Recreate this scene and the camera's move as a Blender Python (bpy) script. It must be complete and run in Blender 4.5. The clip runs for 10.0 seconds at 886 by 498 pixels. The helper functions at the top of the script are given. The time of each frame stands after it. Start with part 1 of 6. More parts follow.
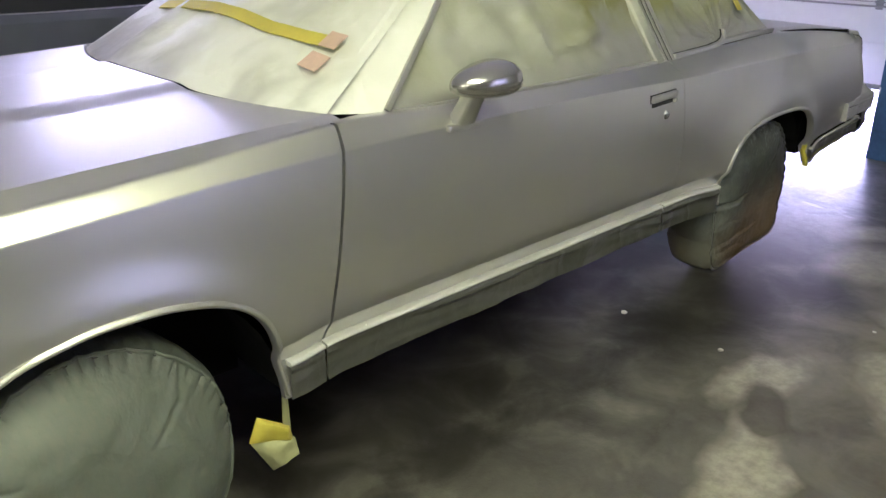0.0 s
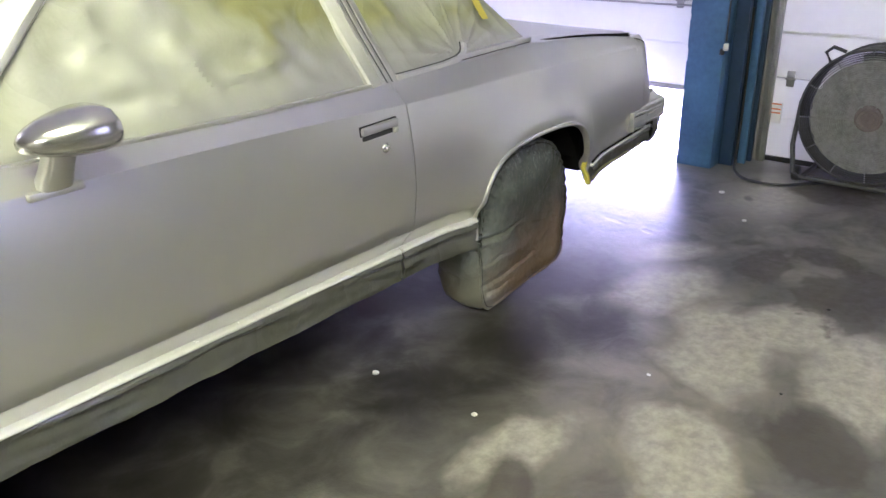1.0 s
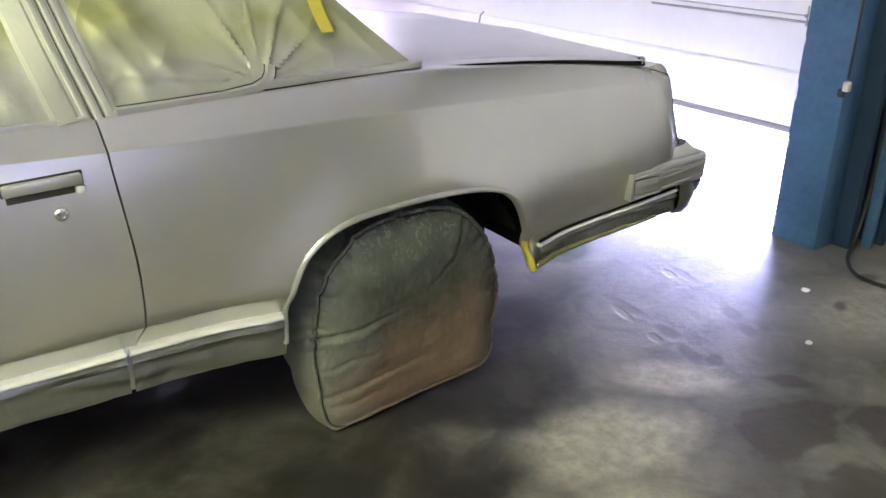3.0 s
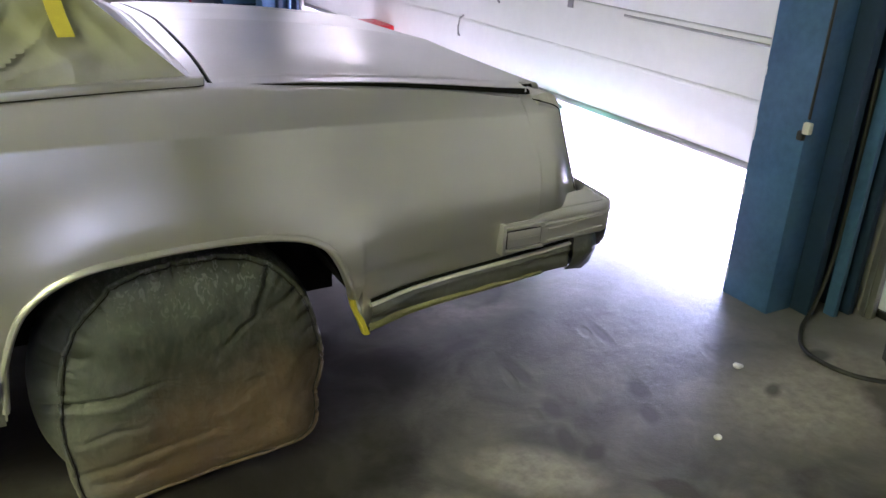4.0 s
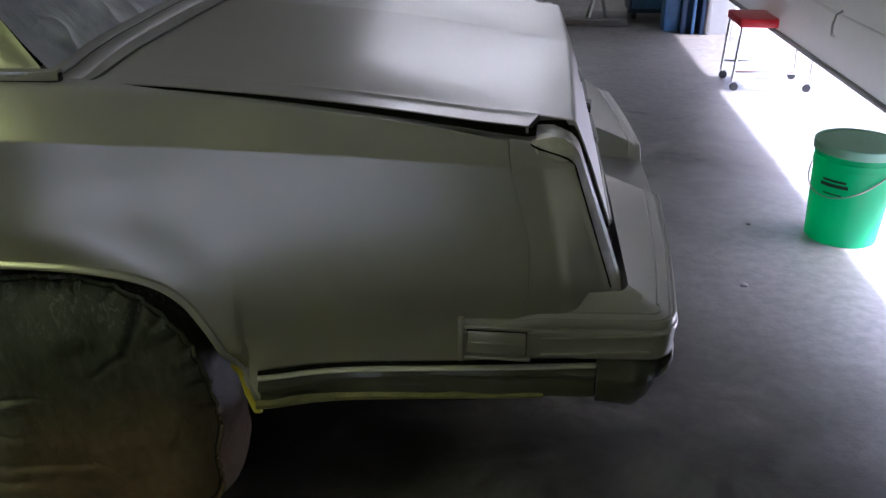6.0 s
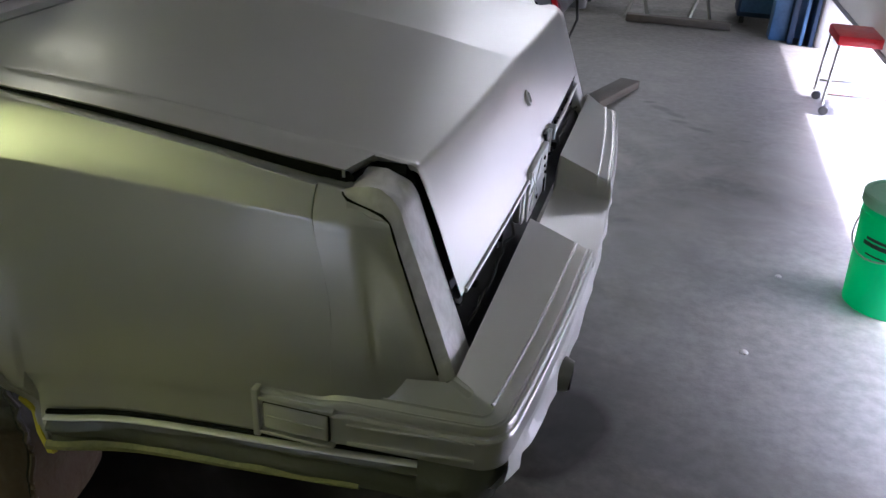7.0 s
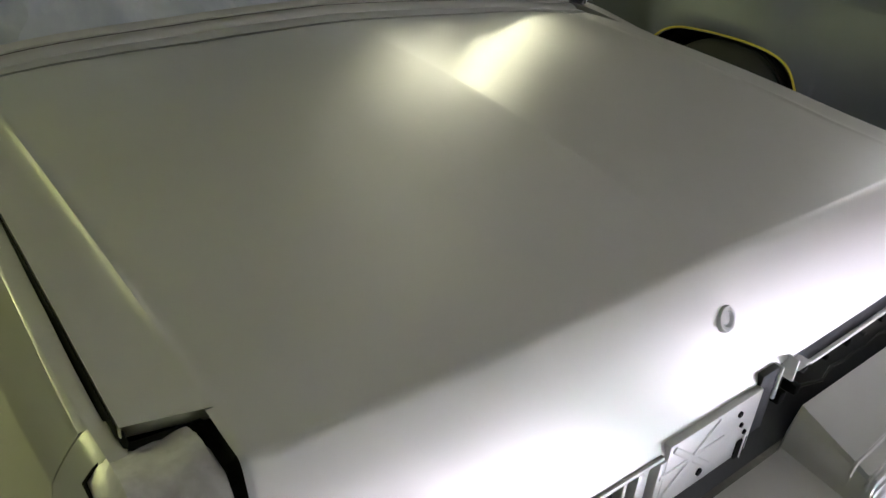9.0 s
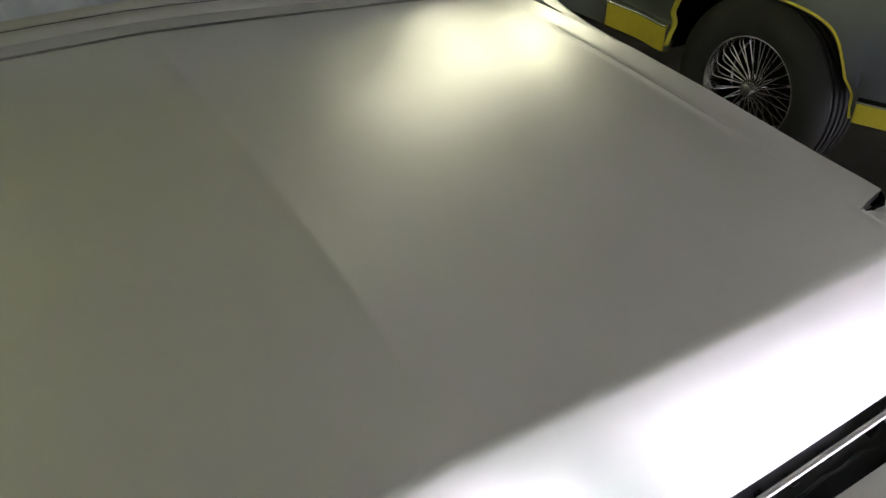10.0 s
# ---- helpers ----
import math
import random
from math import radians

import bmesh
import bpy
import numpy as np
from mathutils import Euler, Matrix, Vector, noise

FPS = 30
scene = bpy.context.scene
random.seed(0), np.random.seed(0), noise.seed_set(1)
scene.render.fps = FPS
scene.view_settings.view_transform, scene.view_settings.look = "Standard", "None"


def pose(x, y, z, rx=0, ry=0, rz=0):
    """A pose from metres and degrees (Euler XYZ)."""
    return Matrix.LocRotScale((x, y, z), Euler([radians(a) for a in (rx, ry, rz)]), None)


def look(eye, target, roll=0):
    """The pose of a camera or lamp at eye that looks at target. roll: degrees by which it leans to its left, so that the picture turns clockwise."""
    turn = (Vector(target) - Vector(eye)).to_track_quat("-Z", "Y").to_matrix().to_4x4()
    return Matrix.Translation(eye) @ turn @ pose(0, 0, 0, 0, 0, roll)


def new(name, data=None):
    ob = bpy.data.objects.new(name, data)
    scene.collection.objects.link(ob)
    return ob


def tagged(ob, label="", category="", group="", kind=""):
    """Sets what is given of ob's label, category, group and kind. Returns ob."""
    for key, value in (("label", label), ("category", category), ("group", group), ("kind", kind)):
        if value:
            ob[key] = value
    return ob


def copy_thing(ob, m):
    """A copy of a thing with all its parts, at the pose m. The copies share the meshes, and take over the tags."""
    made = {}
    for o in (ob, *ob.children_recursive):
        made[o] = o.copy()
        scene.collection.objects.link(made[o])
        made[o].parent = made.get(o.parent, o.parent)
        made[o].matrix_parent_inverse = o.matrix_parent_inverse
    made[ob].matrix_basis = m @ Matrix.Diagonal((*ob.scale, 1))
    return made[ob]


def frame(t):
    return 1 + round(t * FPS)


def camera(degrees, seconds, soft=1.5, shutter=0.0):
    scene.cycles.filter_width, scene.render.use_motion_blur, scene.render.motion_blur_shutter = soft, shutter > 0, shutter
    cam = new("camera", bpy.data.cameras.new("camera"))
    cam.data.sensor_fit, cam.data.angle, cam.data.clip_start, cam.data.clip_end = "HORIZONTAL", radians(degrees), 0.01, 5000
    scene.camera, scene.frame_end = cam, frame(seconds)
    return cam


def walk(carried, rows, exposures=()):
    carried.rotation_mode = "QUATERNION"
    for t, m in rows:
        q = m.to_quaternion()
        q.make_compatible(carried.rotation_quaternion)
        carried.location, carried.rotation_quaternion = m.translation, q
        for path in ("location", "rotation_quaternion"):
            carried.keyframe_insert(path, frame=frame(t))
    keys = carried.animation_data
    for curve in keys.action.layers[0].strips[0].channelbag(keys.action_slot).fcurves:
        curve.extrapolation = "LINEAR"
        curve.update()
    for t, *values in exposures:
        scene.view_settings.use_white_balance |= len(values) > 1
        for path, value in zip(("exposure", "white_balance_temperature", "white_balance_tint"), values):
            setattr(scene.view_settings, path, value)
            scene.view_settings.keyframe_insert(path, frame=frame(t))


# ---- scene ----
# ---------------------------------------------------------------- camera
cam = camera(57.0, 10.0)
EXPOSURES = [(0.0, 4.27, 4980, 54), (0.5, 4.80, 4870, 57), (1.0, 5.03, 4900, 58), (2.0, 5.13, 4990, 54), (3.5, 4.88, 5200, 45), (4.0, 4.5, 5280, 40), (4.5, 3.8, 5350, 36),
             (5.0, 3.16, 5350, 31), (5.5, 2.75, 5350, 28), (7.0, 3.3, 5400, 26), (8.0, 3.72, 5750, 22), (10.0, 3.85, 5780, 21)]
LAMPS = [
    (-3.2, 4.05, 1.15, (1.0, 0.98, 0.60), 1.4, 135.0, 1.0),
    (-4.5, 6.2, 1.7, (1.0, 0.98, 0.56), 0.9, 90.0),
    (-2.7, -1.9, 3.5, (0.93, 1.0, 0.32), 2.4, 90.0),
    # added fill that brightens the boot lid and the north end
    (0.7, 8.3, 3.6, (1.0, 0.99, 0.86), 2.4, 0.0),
    # added fill from the front; no highlight fixes its place
    (-6.0, -2.6, 4.0, (0.96, 1.0, 0.40), 2.4, 90.0),
]
PATH = [
    (0, (-3.232, -1.491, 1.449), (-1.976, -0.137, 0.68), -0.1),
    (0.5, (-2.847, -1.487, 1.422), (-1.463, -0.276, 0.634), 1.1),
    (1, (-2.477, -1.574, 1.435), (-1.049, -0.404, 0.666), -0.9),
    (1.5, (-2.11, -1.725, 1.444), (-0.713, -0.512, 0.685), -3.2),
    (2, (-1.736, -1.783, 1.414), (-0.399, -0.492, 0.676), -2.0),
    (2.2, (-1.593, -1.794, 1.425), (-0.315, -0.447, 0.683), -2.3),
    (3.3, (-0.784, -1.626, 1.359), (0.178, -0.06, 0.57), 1.5),
    (3.5, (-0.631, -1.611, 1.363), (0.323, -0.041, 0.573), 2.3),
    (4, (-0.286, -1.608, 1.363), (0.627, -0.015, 0.57), 2.6),
    (4.5, (0.08, -1.595, 1.351), (0.745, 0.111, 0.545), 1.2),
    (5, (0.384, -1.458, 1.338), (0.884, 0.295, 0.514), 2.4),
    (5.5, (0.652, -1.347, 1.339), (0.88, 0.449, 0.491), 1.7),
    (5.7, (0.772, -1.317, 1.328), (0.793, 0.495, 0.482), -0.1),
    (6.8, (1.278, -0.943, 1.335), (0.86, 0.79, 0.428), 2.7),
    (7, (1.352, -0.864, 1.342), (0.898, 0.86, 0.435), 2.9),
    (7.5, (1.506, -0.646, 1.323), (0.711, 0.929, 0.381), 2.8),
    (8, (1.522, -0.433, 1.318), (0.456, 0.96, 0.359), 2.1),
    (8.5, (1.495, -0.242, 1.346), (0.359, 1.109, 0.405), 5.1),
    (9, (1.504, -0.019, 1.402), (0.193, 1.147, 0.442), 5.3),
    (9.3, (1.513, 0.175, 1.45), (0.121, 1.214, 0.458), 2.5),
    (9.5, (1.491, 0.266, 1.41), (0.052, 1.257, 0.437), 2.0),
    (9.7, (1.447, 0.394, 1.428), (0.044, 1.373, 0.392), 2.4),
    (10, (1.418, 0.583, 1.443), (0.038, 1.509, 0.33), 1.9),
]
walk(cam, [(t, look(eye, target, roll)) for t, eye, target, roll in PATH],
     exposures=EXPOSURES)

# ---------------------------------------------------------------- daylight
world = bpy.data.worlds.new("sky")
scene.world = world
world.use_nodes = True
wn = world.node_tree
sky = wn.nodes.new("ShaderNodeTexSky")
sky.sky_type, sky.sun_disc = "NISHITA", False
sky.sun_elevation, sky.sun_rotation = radians(46), radians(90)
sky.dust_density = 4.0
wn.links.new(sky.outputs[0], wn.nodes["Background"].inputs[0])
wn.nodes["Background"].inputs[1].default_value = 0.12

sun = new("sun", bpy.data.lights.new("sun", "SUN"))
sun.data.energy, sun.data.angle, sun.data.color = 2.5, radians(4.0), (1.0, 0.95, 0.88)
sun.matrix_world = look((8.0, 1.2, 5.9), (2.4, 1.8, 0.0))


# ---------------------------------------------------------------- materials
def shader(name, rough=0.5, metal=0.0, base=(0.5, 0.5, 0.5)):
    m = bpy.data.materials.new(name)
    m.use_nodes = True
    b = m.node_tree.nodes["Principled BSDF"]
    b.inputs["Base Color"].default_value = (*base, 1)
    b.inputs["Roughness"].default_value = rough
    b.inputs["Metallic"].default_value = metal
    return m, m.node_tree, b


def node(nt, kind, **vals):
    n = nt.nodes.new(kind)
    for k, v in vals.items():
        key = k.replace("_", " ")
        n.inputs[key if key in n.inputs else k].default_value = v
    return n


def mapped(nt, scale=(1, 1, 1)):
    tc = nt.nodes.new("ShaderNodeTexCoord")
    mp = nt.nodes.new("ShaderNodeMapping")
    mp.inputs["Scale"].default_value = scale
    nt.links.new(tc.outputs["Object"], mp.inputs[0])
    return mp.outputs[0]


def noise_of(nt, vec, scale, detail=4.0, rough=0.55, dist=0.0):
    n = node(nt, "ShaderNodeTexNoise", Scale=scale, Detail=detail, Roughness=rough, Distortion=dist)
    nt.links.new(vec, n.inputs["Vector"])
    return n.outputs["Fac"]


def ramp(nt, fac, *stops):
    r = nt.nodes.new("ShaderNodeValToRGB")
    els = r.color_ramp.elements
    while len(els) < len(stops):
        els.new(0.5)
    for e, (p, c) in zip(els, stops):
        e.position = p
        e.color = (*c, 1) if len(c) == 3 else c
    nt.links.new(fac, r.inputs[0])
    return r.outputs[0]


def grey(v):
    return (v, v, v)


def math_(nt, op, a, b=None, clamp=False):
    n = nt.nodes.new("ShaderNodeMath")
    n.operation, n.use_clamp = op, clamp
    for i, v in enumerate((a, b)):
        if v is None:
            continue
        if isinstance(v, (int, float)):
            n.inputs[i].default_value = v
        else:
            nt.links.new(v, n.inputs[i])
    return n.outputs[0]


def mix(nt, fac, a, b):
    n = nt.nodes.new("ShaderNodeMix")
    n.data_type = "RGBA"
    for i, v in ((0, fac), (6, a), (7, b)):
        if isinstance(v, (int, float)):
            n.inputs[i].default_value = v
        elif isinstance(v, tuple):
            n.inputs[i].default_value = (*v, 1)
        else:
            nt.links.new(v, n.inputs[i])
    return n.outputs[2]


def bump(nt, b, height, strength=0.3, distance=0.01):
    n = node(nt, "ShaderNodeBump", Strength=strength, Distance=distance)
    nt.links.new(height, n.inputs["Height"])
    nt.links.new(n.outputs[0], b.inputs["Normal"])


def paint(name, base, rough, metal=0.85, spread=0.03, flake=0.0):
    """Sprayed base coat: satin, metallic, with faint cloudiness and overspray dust."""
    m, nt, b = shader(name, rough, metal, base)
    v = mapped(nt)
    cloud = noise_of(nt, v, 3.0, 3)
    dust = noise_of(nt, v, 70.0, 3)
    lo, hi = tuple(c * (1 - spread) for c in base), tuple(min(1, c * (1 + spread)) for c in base)
    col = ramp(nt, cloud, (0.3, lo), (0.7, hi))
    nt.links.new(col, b.inputs["Base Color"])
    r = ramp(nt, dust, (0.3, grey(rough - 0.015)), (0.8, grey(rough + 0.02)))
    nt.links.new(r, b.inputs["Roughness"])
    peel = noise_of(nt, v, 9.0, 2)
    bump(nt, b, peel, 0.05, 0.004)
    return m


def paper(name, light, dark, scale, crumple=0.5, rough=0.6, blotch=1.6, metal=0.0, spray=0.0):
    """Crumpled masking paper with patches of overspray."""
    m, nt, b = shader(name, rough, metal)
    v = mapped(nt)
    big = noise_of(nt, v, blotch, 3, 0.5, 0.6)
    fine = noise_of(nt, v, scale, 4, 0.6, 0.4)
    col = ramp(nt, big, (0.38, dark), (0.62, light))
    col = mix(nt, ramp(nt, fine, (0.55, grey(0.0)), (0.8, grey(0.35))), col, tuple(min(1, c * 1.3) for c in light))
    if spray:
        # paint mist along the sill and the front edge of the glass
        sep = nt.nodes.new("ShaderNodeSeparateXYZ")
        nt.links.new(v, sep.inputs[0])
        patch = math_(nt, "MULTIPLY", math_(nt, "SUBTRACT", big, 0.5), 0.5)
        sill = math_(nt, "SUBTRACT", spray, math_(nt, "ADD", sep.outputs[2], patch))
        nose = math_(nt, "MULTIPLY", math_(nt, "SUBTRACT", -1.50 if spray < 1.05 else -9.0, math_(nt, "ADD", sep.outputs[0], patch)), 0.4)
        mist = math_(nt, "MULTIPLY", math_(nt, "MAXIMUM", sill, nose), 9.0, True)
        col = mix(nt, mist, col, (0.44, 0.435, 0.42))
        nt.links.new(math_(nt, "MULTIPLY", mist, 0.45), b.inputs["Metallic"])
    nt.links.new(col, b.inputs["Base Color"])
    fold = noise_of(nt, mapped(nt, (1, 1, 0.6)), scale * 0.4, 2, 0.5, 0.15)
    ridge = math_(nt, "ABSOLUTE", math_(nt, "SUBTRACT", fold, 0.5))
    h = math_(nt, "ADD", math_(nt, "MULTIPLY", fine, 0.5), ramp(nt, ridge, (0.0, grey(0.55)), (0.10, grey(0.0))))
    bump(nt, b, h, crumple, 0.012)
    return m


SILVER = paint("silver_base_coat", (0.64, 0.628, 0.612), 0.315, 0.84)
SILVER_TRIM = paint("silver_trim_overspray", (0.60, 0.59, 0.57), 0.34, 0.8)
MOULDING = paper("sprayed_skirt_tape", (0.21, 0.208, 0.20), (0.155, 0.157, 0.132), 11.0, 0.55, 0.28, 2.4, 0.6)
STRIP = paint("sprayed_bright_strip", (0.82, 0.81, 0.79), 0.26, 0.35, 0.04)
MIRROR_PAINT = paint("glossy_silver_mirror_shell", (0.58, 0.57, 0.56), 0.22, 0.95, 0.04)
GREYCAR = paint("dark_grey_primer", (0.14, 0.15, 0.17), 0.42, 0.4, 0.08)
PAPER_GREEN = paper("olive_masking_paper", (0.43, 0.435, 0.375), (0.27, 0.27, 0.10), 7.0, 1.0, 0.34, 2.6, 0.15, 1.09)
PAPER_PALE = paper("pale_masking_paper", (0.84, 0.84, 0.81), (0.60, 0.60, 0.53), 8.0, 0.6, 0.36, 2.8, 0.1, 1.06)
PAPER_WHITE = paper("white_masking_paper", (0.82, 0.82, 0.80), (0.68, 0.68, 0.64), 10.0, 0.4, 0.45, 3.0, 0.0)
PAPER_BLUE = paper("bluish_plastic_sheet", (0.74, 0.77, 0.84), (0.50, 0.54, 0.64), 14.0, 0.8, 0.35, 6.0)
LAMP_TAPE = paper("grey_lamp_tape", (0.66, 0.64, 0.64), (0.54, 0.515, 0.515), 60.0, 0.07, 0.36, 30.0, 0.25)
VALANCE = paper("white_sprayed_valance_sheet", (0.86, 0.85, 0.85), (0.74, 0.73, 0.72), 14.0, 0.5, 0.4, 4.0, 0.1)


def plain(name, base, rough=0.6, metal=0.0, spread=0.15, scale=14.0, relief=0.15):
    m, nt, b = shader(name, rough, metal, base)
    v = mapped(nt)
    n1, n2 = noise_of(nt, v, scale, 5), noise_of(nt, v, scale * 7, 3)
    lo, hi = tuple(c * (1 - spread) for c in base), tuple(min(1, c * (1 + spread)) for c in base)
    col = mix(nt, 0.35, ramp(nt, n1, (0.3, lo), (0.7, hi)), ramp(nt, n2, (0.3, lo), (0.7, hi)))
    nt.links.new(col, b.inputs["Base Color"])
    r = ramp(nt, n1, (0.3, grey(max(0.04, rough - 0.08))), (0.75, grey(min(1, rough + 0.1))))
    nt.links.new(r, b.inputs["Roughness"])
    if relief:
        bump(nt, b, n2, relief, 0.003)
    return m


BLACK = plain("black_cavity", (0.008, 0.008, 0.008), 0.8)
BLACK.node_tree.nodes["Principled BSDF"].inputs["Specular IOR Level"].default_value = 0.08
DARKMETAL = plain("dark_grey_inner_metal", (0.035, 0.036, 0.042), 0.5, 0.2)
RUBBER = plain("tyre_rubber", (0.022, 0.022, 0.021), 0.7)
TAPE = plain("yellow_masking_tape", (0.60, 0.51, 0.03), 0.5, 0, 0.08, 40)
HEMTAPE = plain("yellow_tape_with_overspray", (0.21, 0.20, 0.085), 0.5, 0, 0.35, 22)
TAPE_ORANGE = plain("orange_tape", (0.62, 0.43, 0.35), 0.5, 0, 0.1, 40)
CHROME = plain("chrome", (0.72, 0.72, 0.72), 0.14, 1.0, 0.03, 30, 0.0)
WHITEMETAL = plain("white_overspray_metal", (0.72, 0.72, 0.73), 0.4, 0.3, 0.06, 30, 0.1)
RED = plain("red_vinyl", (0.55, 0.012, 0.02), 0.35, 0, 0.1, 30)
REDLENS = plain("red_lens", (0.35, 0.01, 0.015), 0.12, 0, 0.1, 60, 0.05)
WOOD = plain("grimy_timber", (0.085, 0.074, 0.06), 0.7, 0, 0.2, 18)
BLACKPLASTIC = plain("black_plastic", (0.02, 0.02, 0.021), 0.45)
STICKER = plain("white_sticker", (0.75, 0.73, 0.70), 0.5, 0, 0.05, 30)
ORANGE = plain("orange_print", (0.75, 0.22, 0.08), 0.5, 0, 0.05, 30)
OLIVE = plain("olive_sheet", (0.42, 0.42, 0.20), 0.6, 0, 0.15, 8)


def cover_cloth():
    """Grey-green cloth, sprayed silver above, rusty brown dirt below."""
    m, nt, b = shader("wheel_cover_cloth", 0.5)
    v = mapped(nt)
    sep = nt.nodes.new("ShaderNodeSeparateXYZ")
    nt.links.new(v, sep.inputs[0])
    fold = noise_of(nt, v, 7.0, 4, 0.6, 0.5)
    weave = noise_of(nt, mapped(nt, (1, 1, 0.35)), 60.0, 4)
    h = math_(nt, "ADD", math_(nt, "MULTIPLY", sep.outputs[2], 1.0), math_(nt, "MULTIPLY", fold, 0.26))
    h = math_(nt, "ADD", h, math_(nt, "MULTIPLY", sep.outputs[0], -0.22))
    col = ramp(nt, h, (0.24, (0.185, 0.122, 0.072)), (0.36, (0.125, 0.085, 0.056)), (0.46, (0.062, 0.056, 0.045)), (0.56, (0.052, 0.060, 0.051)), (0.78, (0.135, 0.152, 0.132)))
    col = mix(nt, ramp(nt, weave, (0.45, grey(0.0)), (0.75, grey(0.3))), col, (0.20, 0.175, 0.14))
    # paint mist on the front edge
    front = math_(nt, "SUBTRACT", math_(nt, "MULTIPLY", math_(nt, "SUBTRACT", fold, 0.5), 0.3), sep.outputs[0])
    near = math_(nt, "GREATER_THAN", sep.outputs[0], -1.0)
    col = mix(nt, math_(nt, "MULTIPLY", ramp(nt, front, (0.06, grey(0.0)), (0.26, grey(0.55))), near), col, (0.24, 0.265, 0.245))
    # shade on the cover's rear painted in as dark blue-grey
    rear_shade = math_(nt, "ADD", sep.outputs[0], math_(nt, "MULTIPLY", math_(nt, "SUBTRACT", fold, 0.5), 0.12))
    col = mix(nt, ramp(nt, rear_shade, (0.235, grey(0.0)), (0.32, grey(0.35))), col, (0.022, 0.025, 0.033))
    # dried silver specks on the gathered rim
    speck = noise_of(nt, mapped(nt, (1, 1, 0.5)), 75.0, 2, 0.5, 1.2)
    high = ramp(nt, math_(nt, "ADD", sep.outputs[2], math_(nt, "MULTIPLY", math_(nt, "SUBTRACT", fold, 0.5), 0.2)), (0.48, grey(0.0)), (0.60, grey(0.8)))
    col = mix(nt, math_(nt, "MULTIPLY", math_(nt, "MULTIPLY", high, near), ramp(nt, speck, (0.54, grey(0.0)), (0.64, grey(0.8)))), col, (0.34, 0.36, 0.33))
    nt.links.new(col, b.inputs["Base Color"])
    bump(nt, b, math_(nt, "ADD", fold, math_(nt, "MULTIPLY", weave, 0.15)), 0.6, 0.02)
    return m


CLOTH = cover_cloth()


def concrete():
    """Garage floor: worn cement with dark oil stains, puddles, dried rims, and painted light and shade."""
    m, nt, b = shader("stained_concrete_floor", 0.6)
    v = mapped(nt)
    mid = noise_of(nt, v, 4.3, 7, 0.6, 0.5)
    blotch = noise_of(nt, v, 1.7, 4, 0.55, 0.7)
    fine = noise_of(nt, v, 22.0, 5, 0.65)
    grit = noise_of(nt, v, 160.0, 3)
    base = ramp(nt, mid, (0.36, (0.062, 0.057, 0.052)), (0.49, (0.115, 0.107, 0.097)), (0.63, (0.215, 0.20, 0.175)))
    base = mix(nt, ramp(nt, blotch, (0.42, grey(0.55)), (0.56, grey(0.0))), base, (0.075, 0.068, 0.060))
    base = mix(nt, ramp(nt, fine, (0.35, grey(0.5)), (0.7, grey(0.0))), base, (0.105, 0.099, 0.090))
    sep = nt.nodes.new("ShaderNodeSeparateXYZ")
    nt.links.new(v, sep.inputs[0])
    edge = noise_of(nt, v, 3.6, 4, 0.5, 0.6)
    wobble = math_(nt, "MULTIPLY", math_(nt, "SUBTRACT", edge, 0.5), 1.0)
    wobble2 = math_(nt, "MULTIPLY", math_(nt, "SUBTRACT", mid, 0.5), 0.8)

    def blot(x, y, rx, ry, turn=0.0, soft=0.32, ragged=0.5):
        c, s = math.cos(radians(turn)), math.sin(radians(turn))
        dx, dy = math_(nt, "SUBTRACT", sep.outputs[0], x), math_(nt, "SUBTRACT", sep.outputs[1], y)
        u = math_(nt, "DIVIDE", math_(nt, "ADD", math_(nt, "MULTIPLY", dx, c), math_(nt, "MULTIPLY", dy, s)), rx)
        w = math_(nt, "DIVIDE", math_(nt, "SUBTRACT", math_(nt, "MULTIPLY", dy, c), math_(nt, "MULTIPLY", dx, s)), ry)
        d = math_(nt, "SQRT", math_(nt, "ADD", math_(nt, "MULTIPLY", u, u), math_(nt, "MULTIPLY", w, w)))
        d = math_(nt, "ADD", math_(nt, "ADD", d, math_(nt, "MULTIPLY", wobble, ragged)), math_(nt, "MULTIPLY", wobble2, ragged))
        return math_(nt, "DIVIDE", math_(nt, "SUBTRACT", 1.0, d), soft, True)

    def union(*some):
        out = some[0]
        for s_ in some[1:]:
            out = math_(nt, "MAXIMUM", out, s_)
        return out

    # pale patches, oil stains, puddles with the car's shade, shoe prints
    # some blots paint door light; the broad unseen one brightens the side's reflection
    pale = union(blot(0.42, -0.36, 0.36, 0.20, -15, 0.4, 1.0), blot(0.10, -0.74, 0.44, 0.21, 20, 0.4, 1.3), blot(0.36, -0.86, 0.30, 0.20, -30, 0.4, 1.0), blot(0.12, -1.18, 0.42, 0.20, 10, 0.4, 1.0),
                 blot(-1.42, -0.72, 0.45, 0.13, 15, 0.45, 1.0), blot(-0.60, -0.88, 0.36, 0.19, 25, 0.4, 1.3), blot(-0.82, -0.52, 0.30, 0.15, -15, 0.4, 1.3), blot(-1.12, -0.62, 0.26, 0.10, 20, 0.5, 1.3), blot(0.78, -0.22, 0.22, 0.13, -40, 0.45, 1.0), blot(1.05, 0.62, 0.40, 0.16, 5, 0.8, 0.7), blot(-2.2, -0.8, 0.5, 0.16, 5, 0.8, 0.7), blot(1.35, -3.0, 1.8, 1.6, 0, 0.4, 0.5), blot(1.80, -0.32, 0.5, 0.30, 0, 0.6, 0.6))
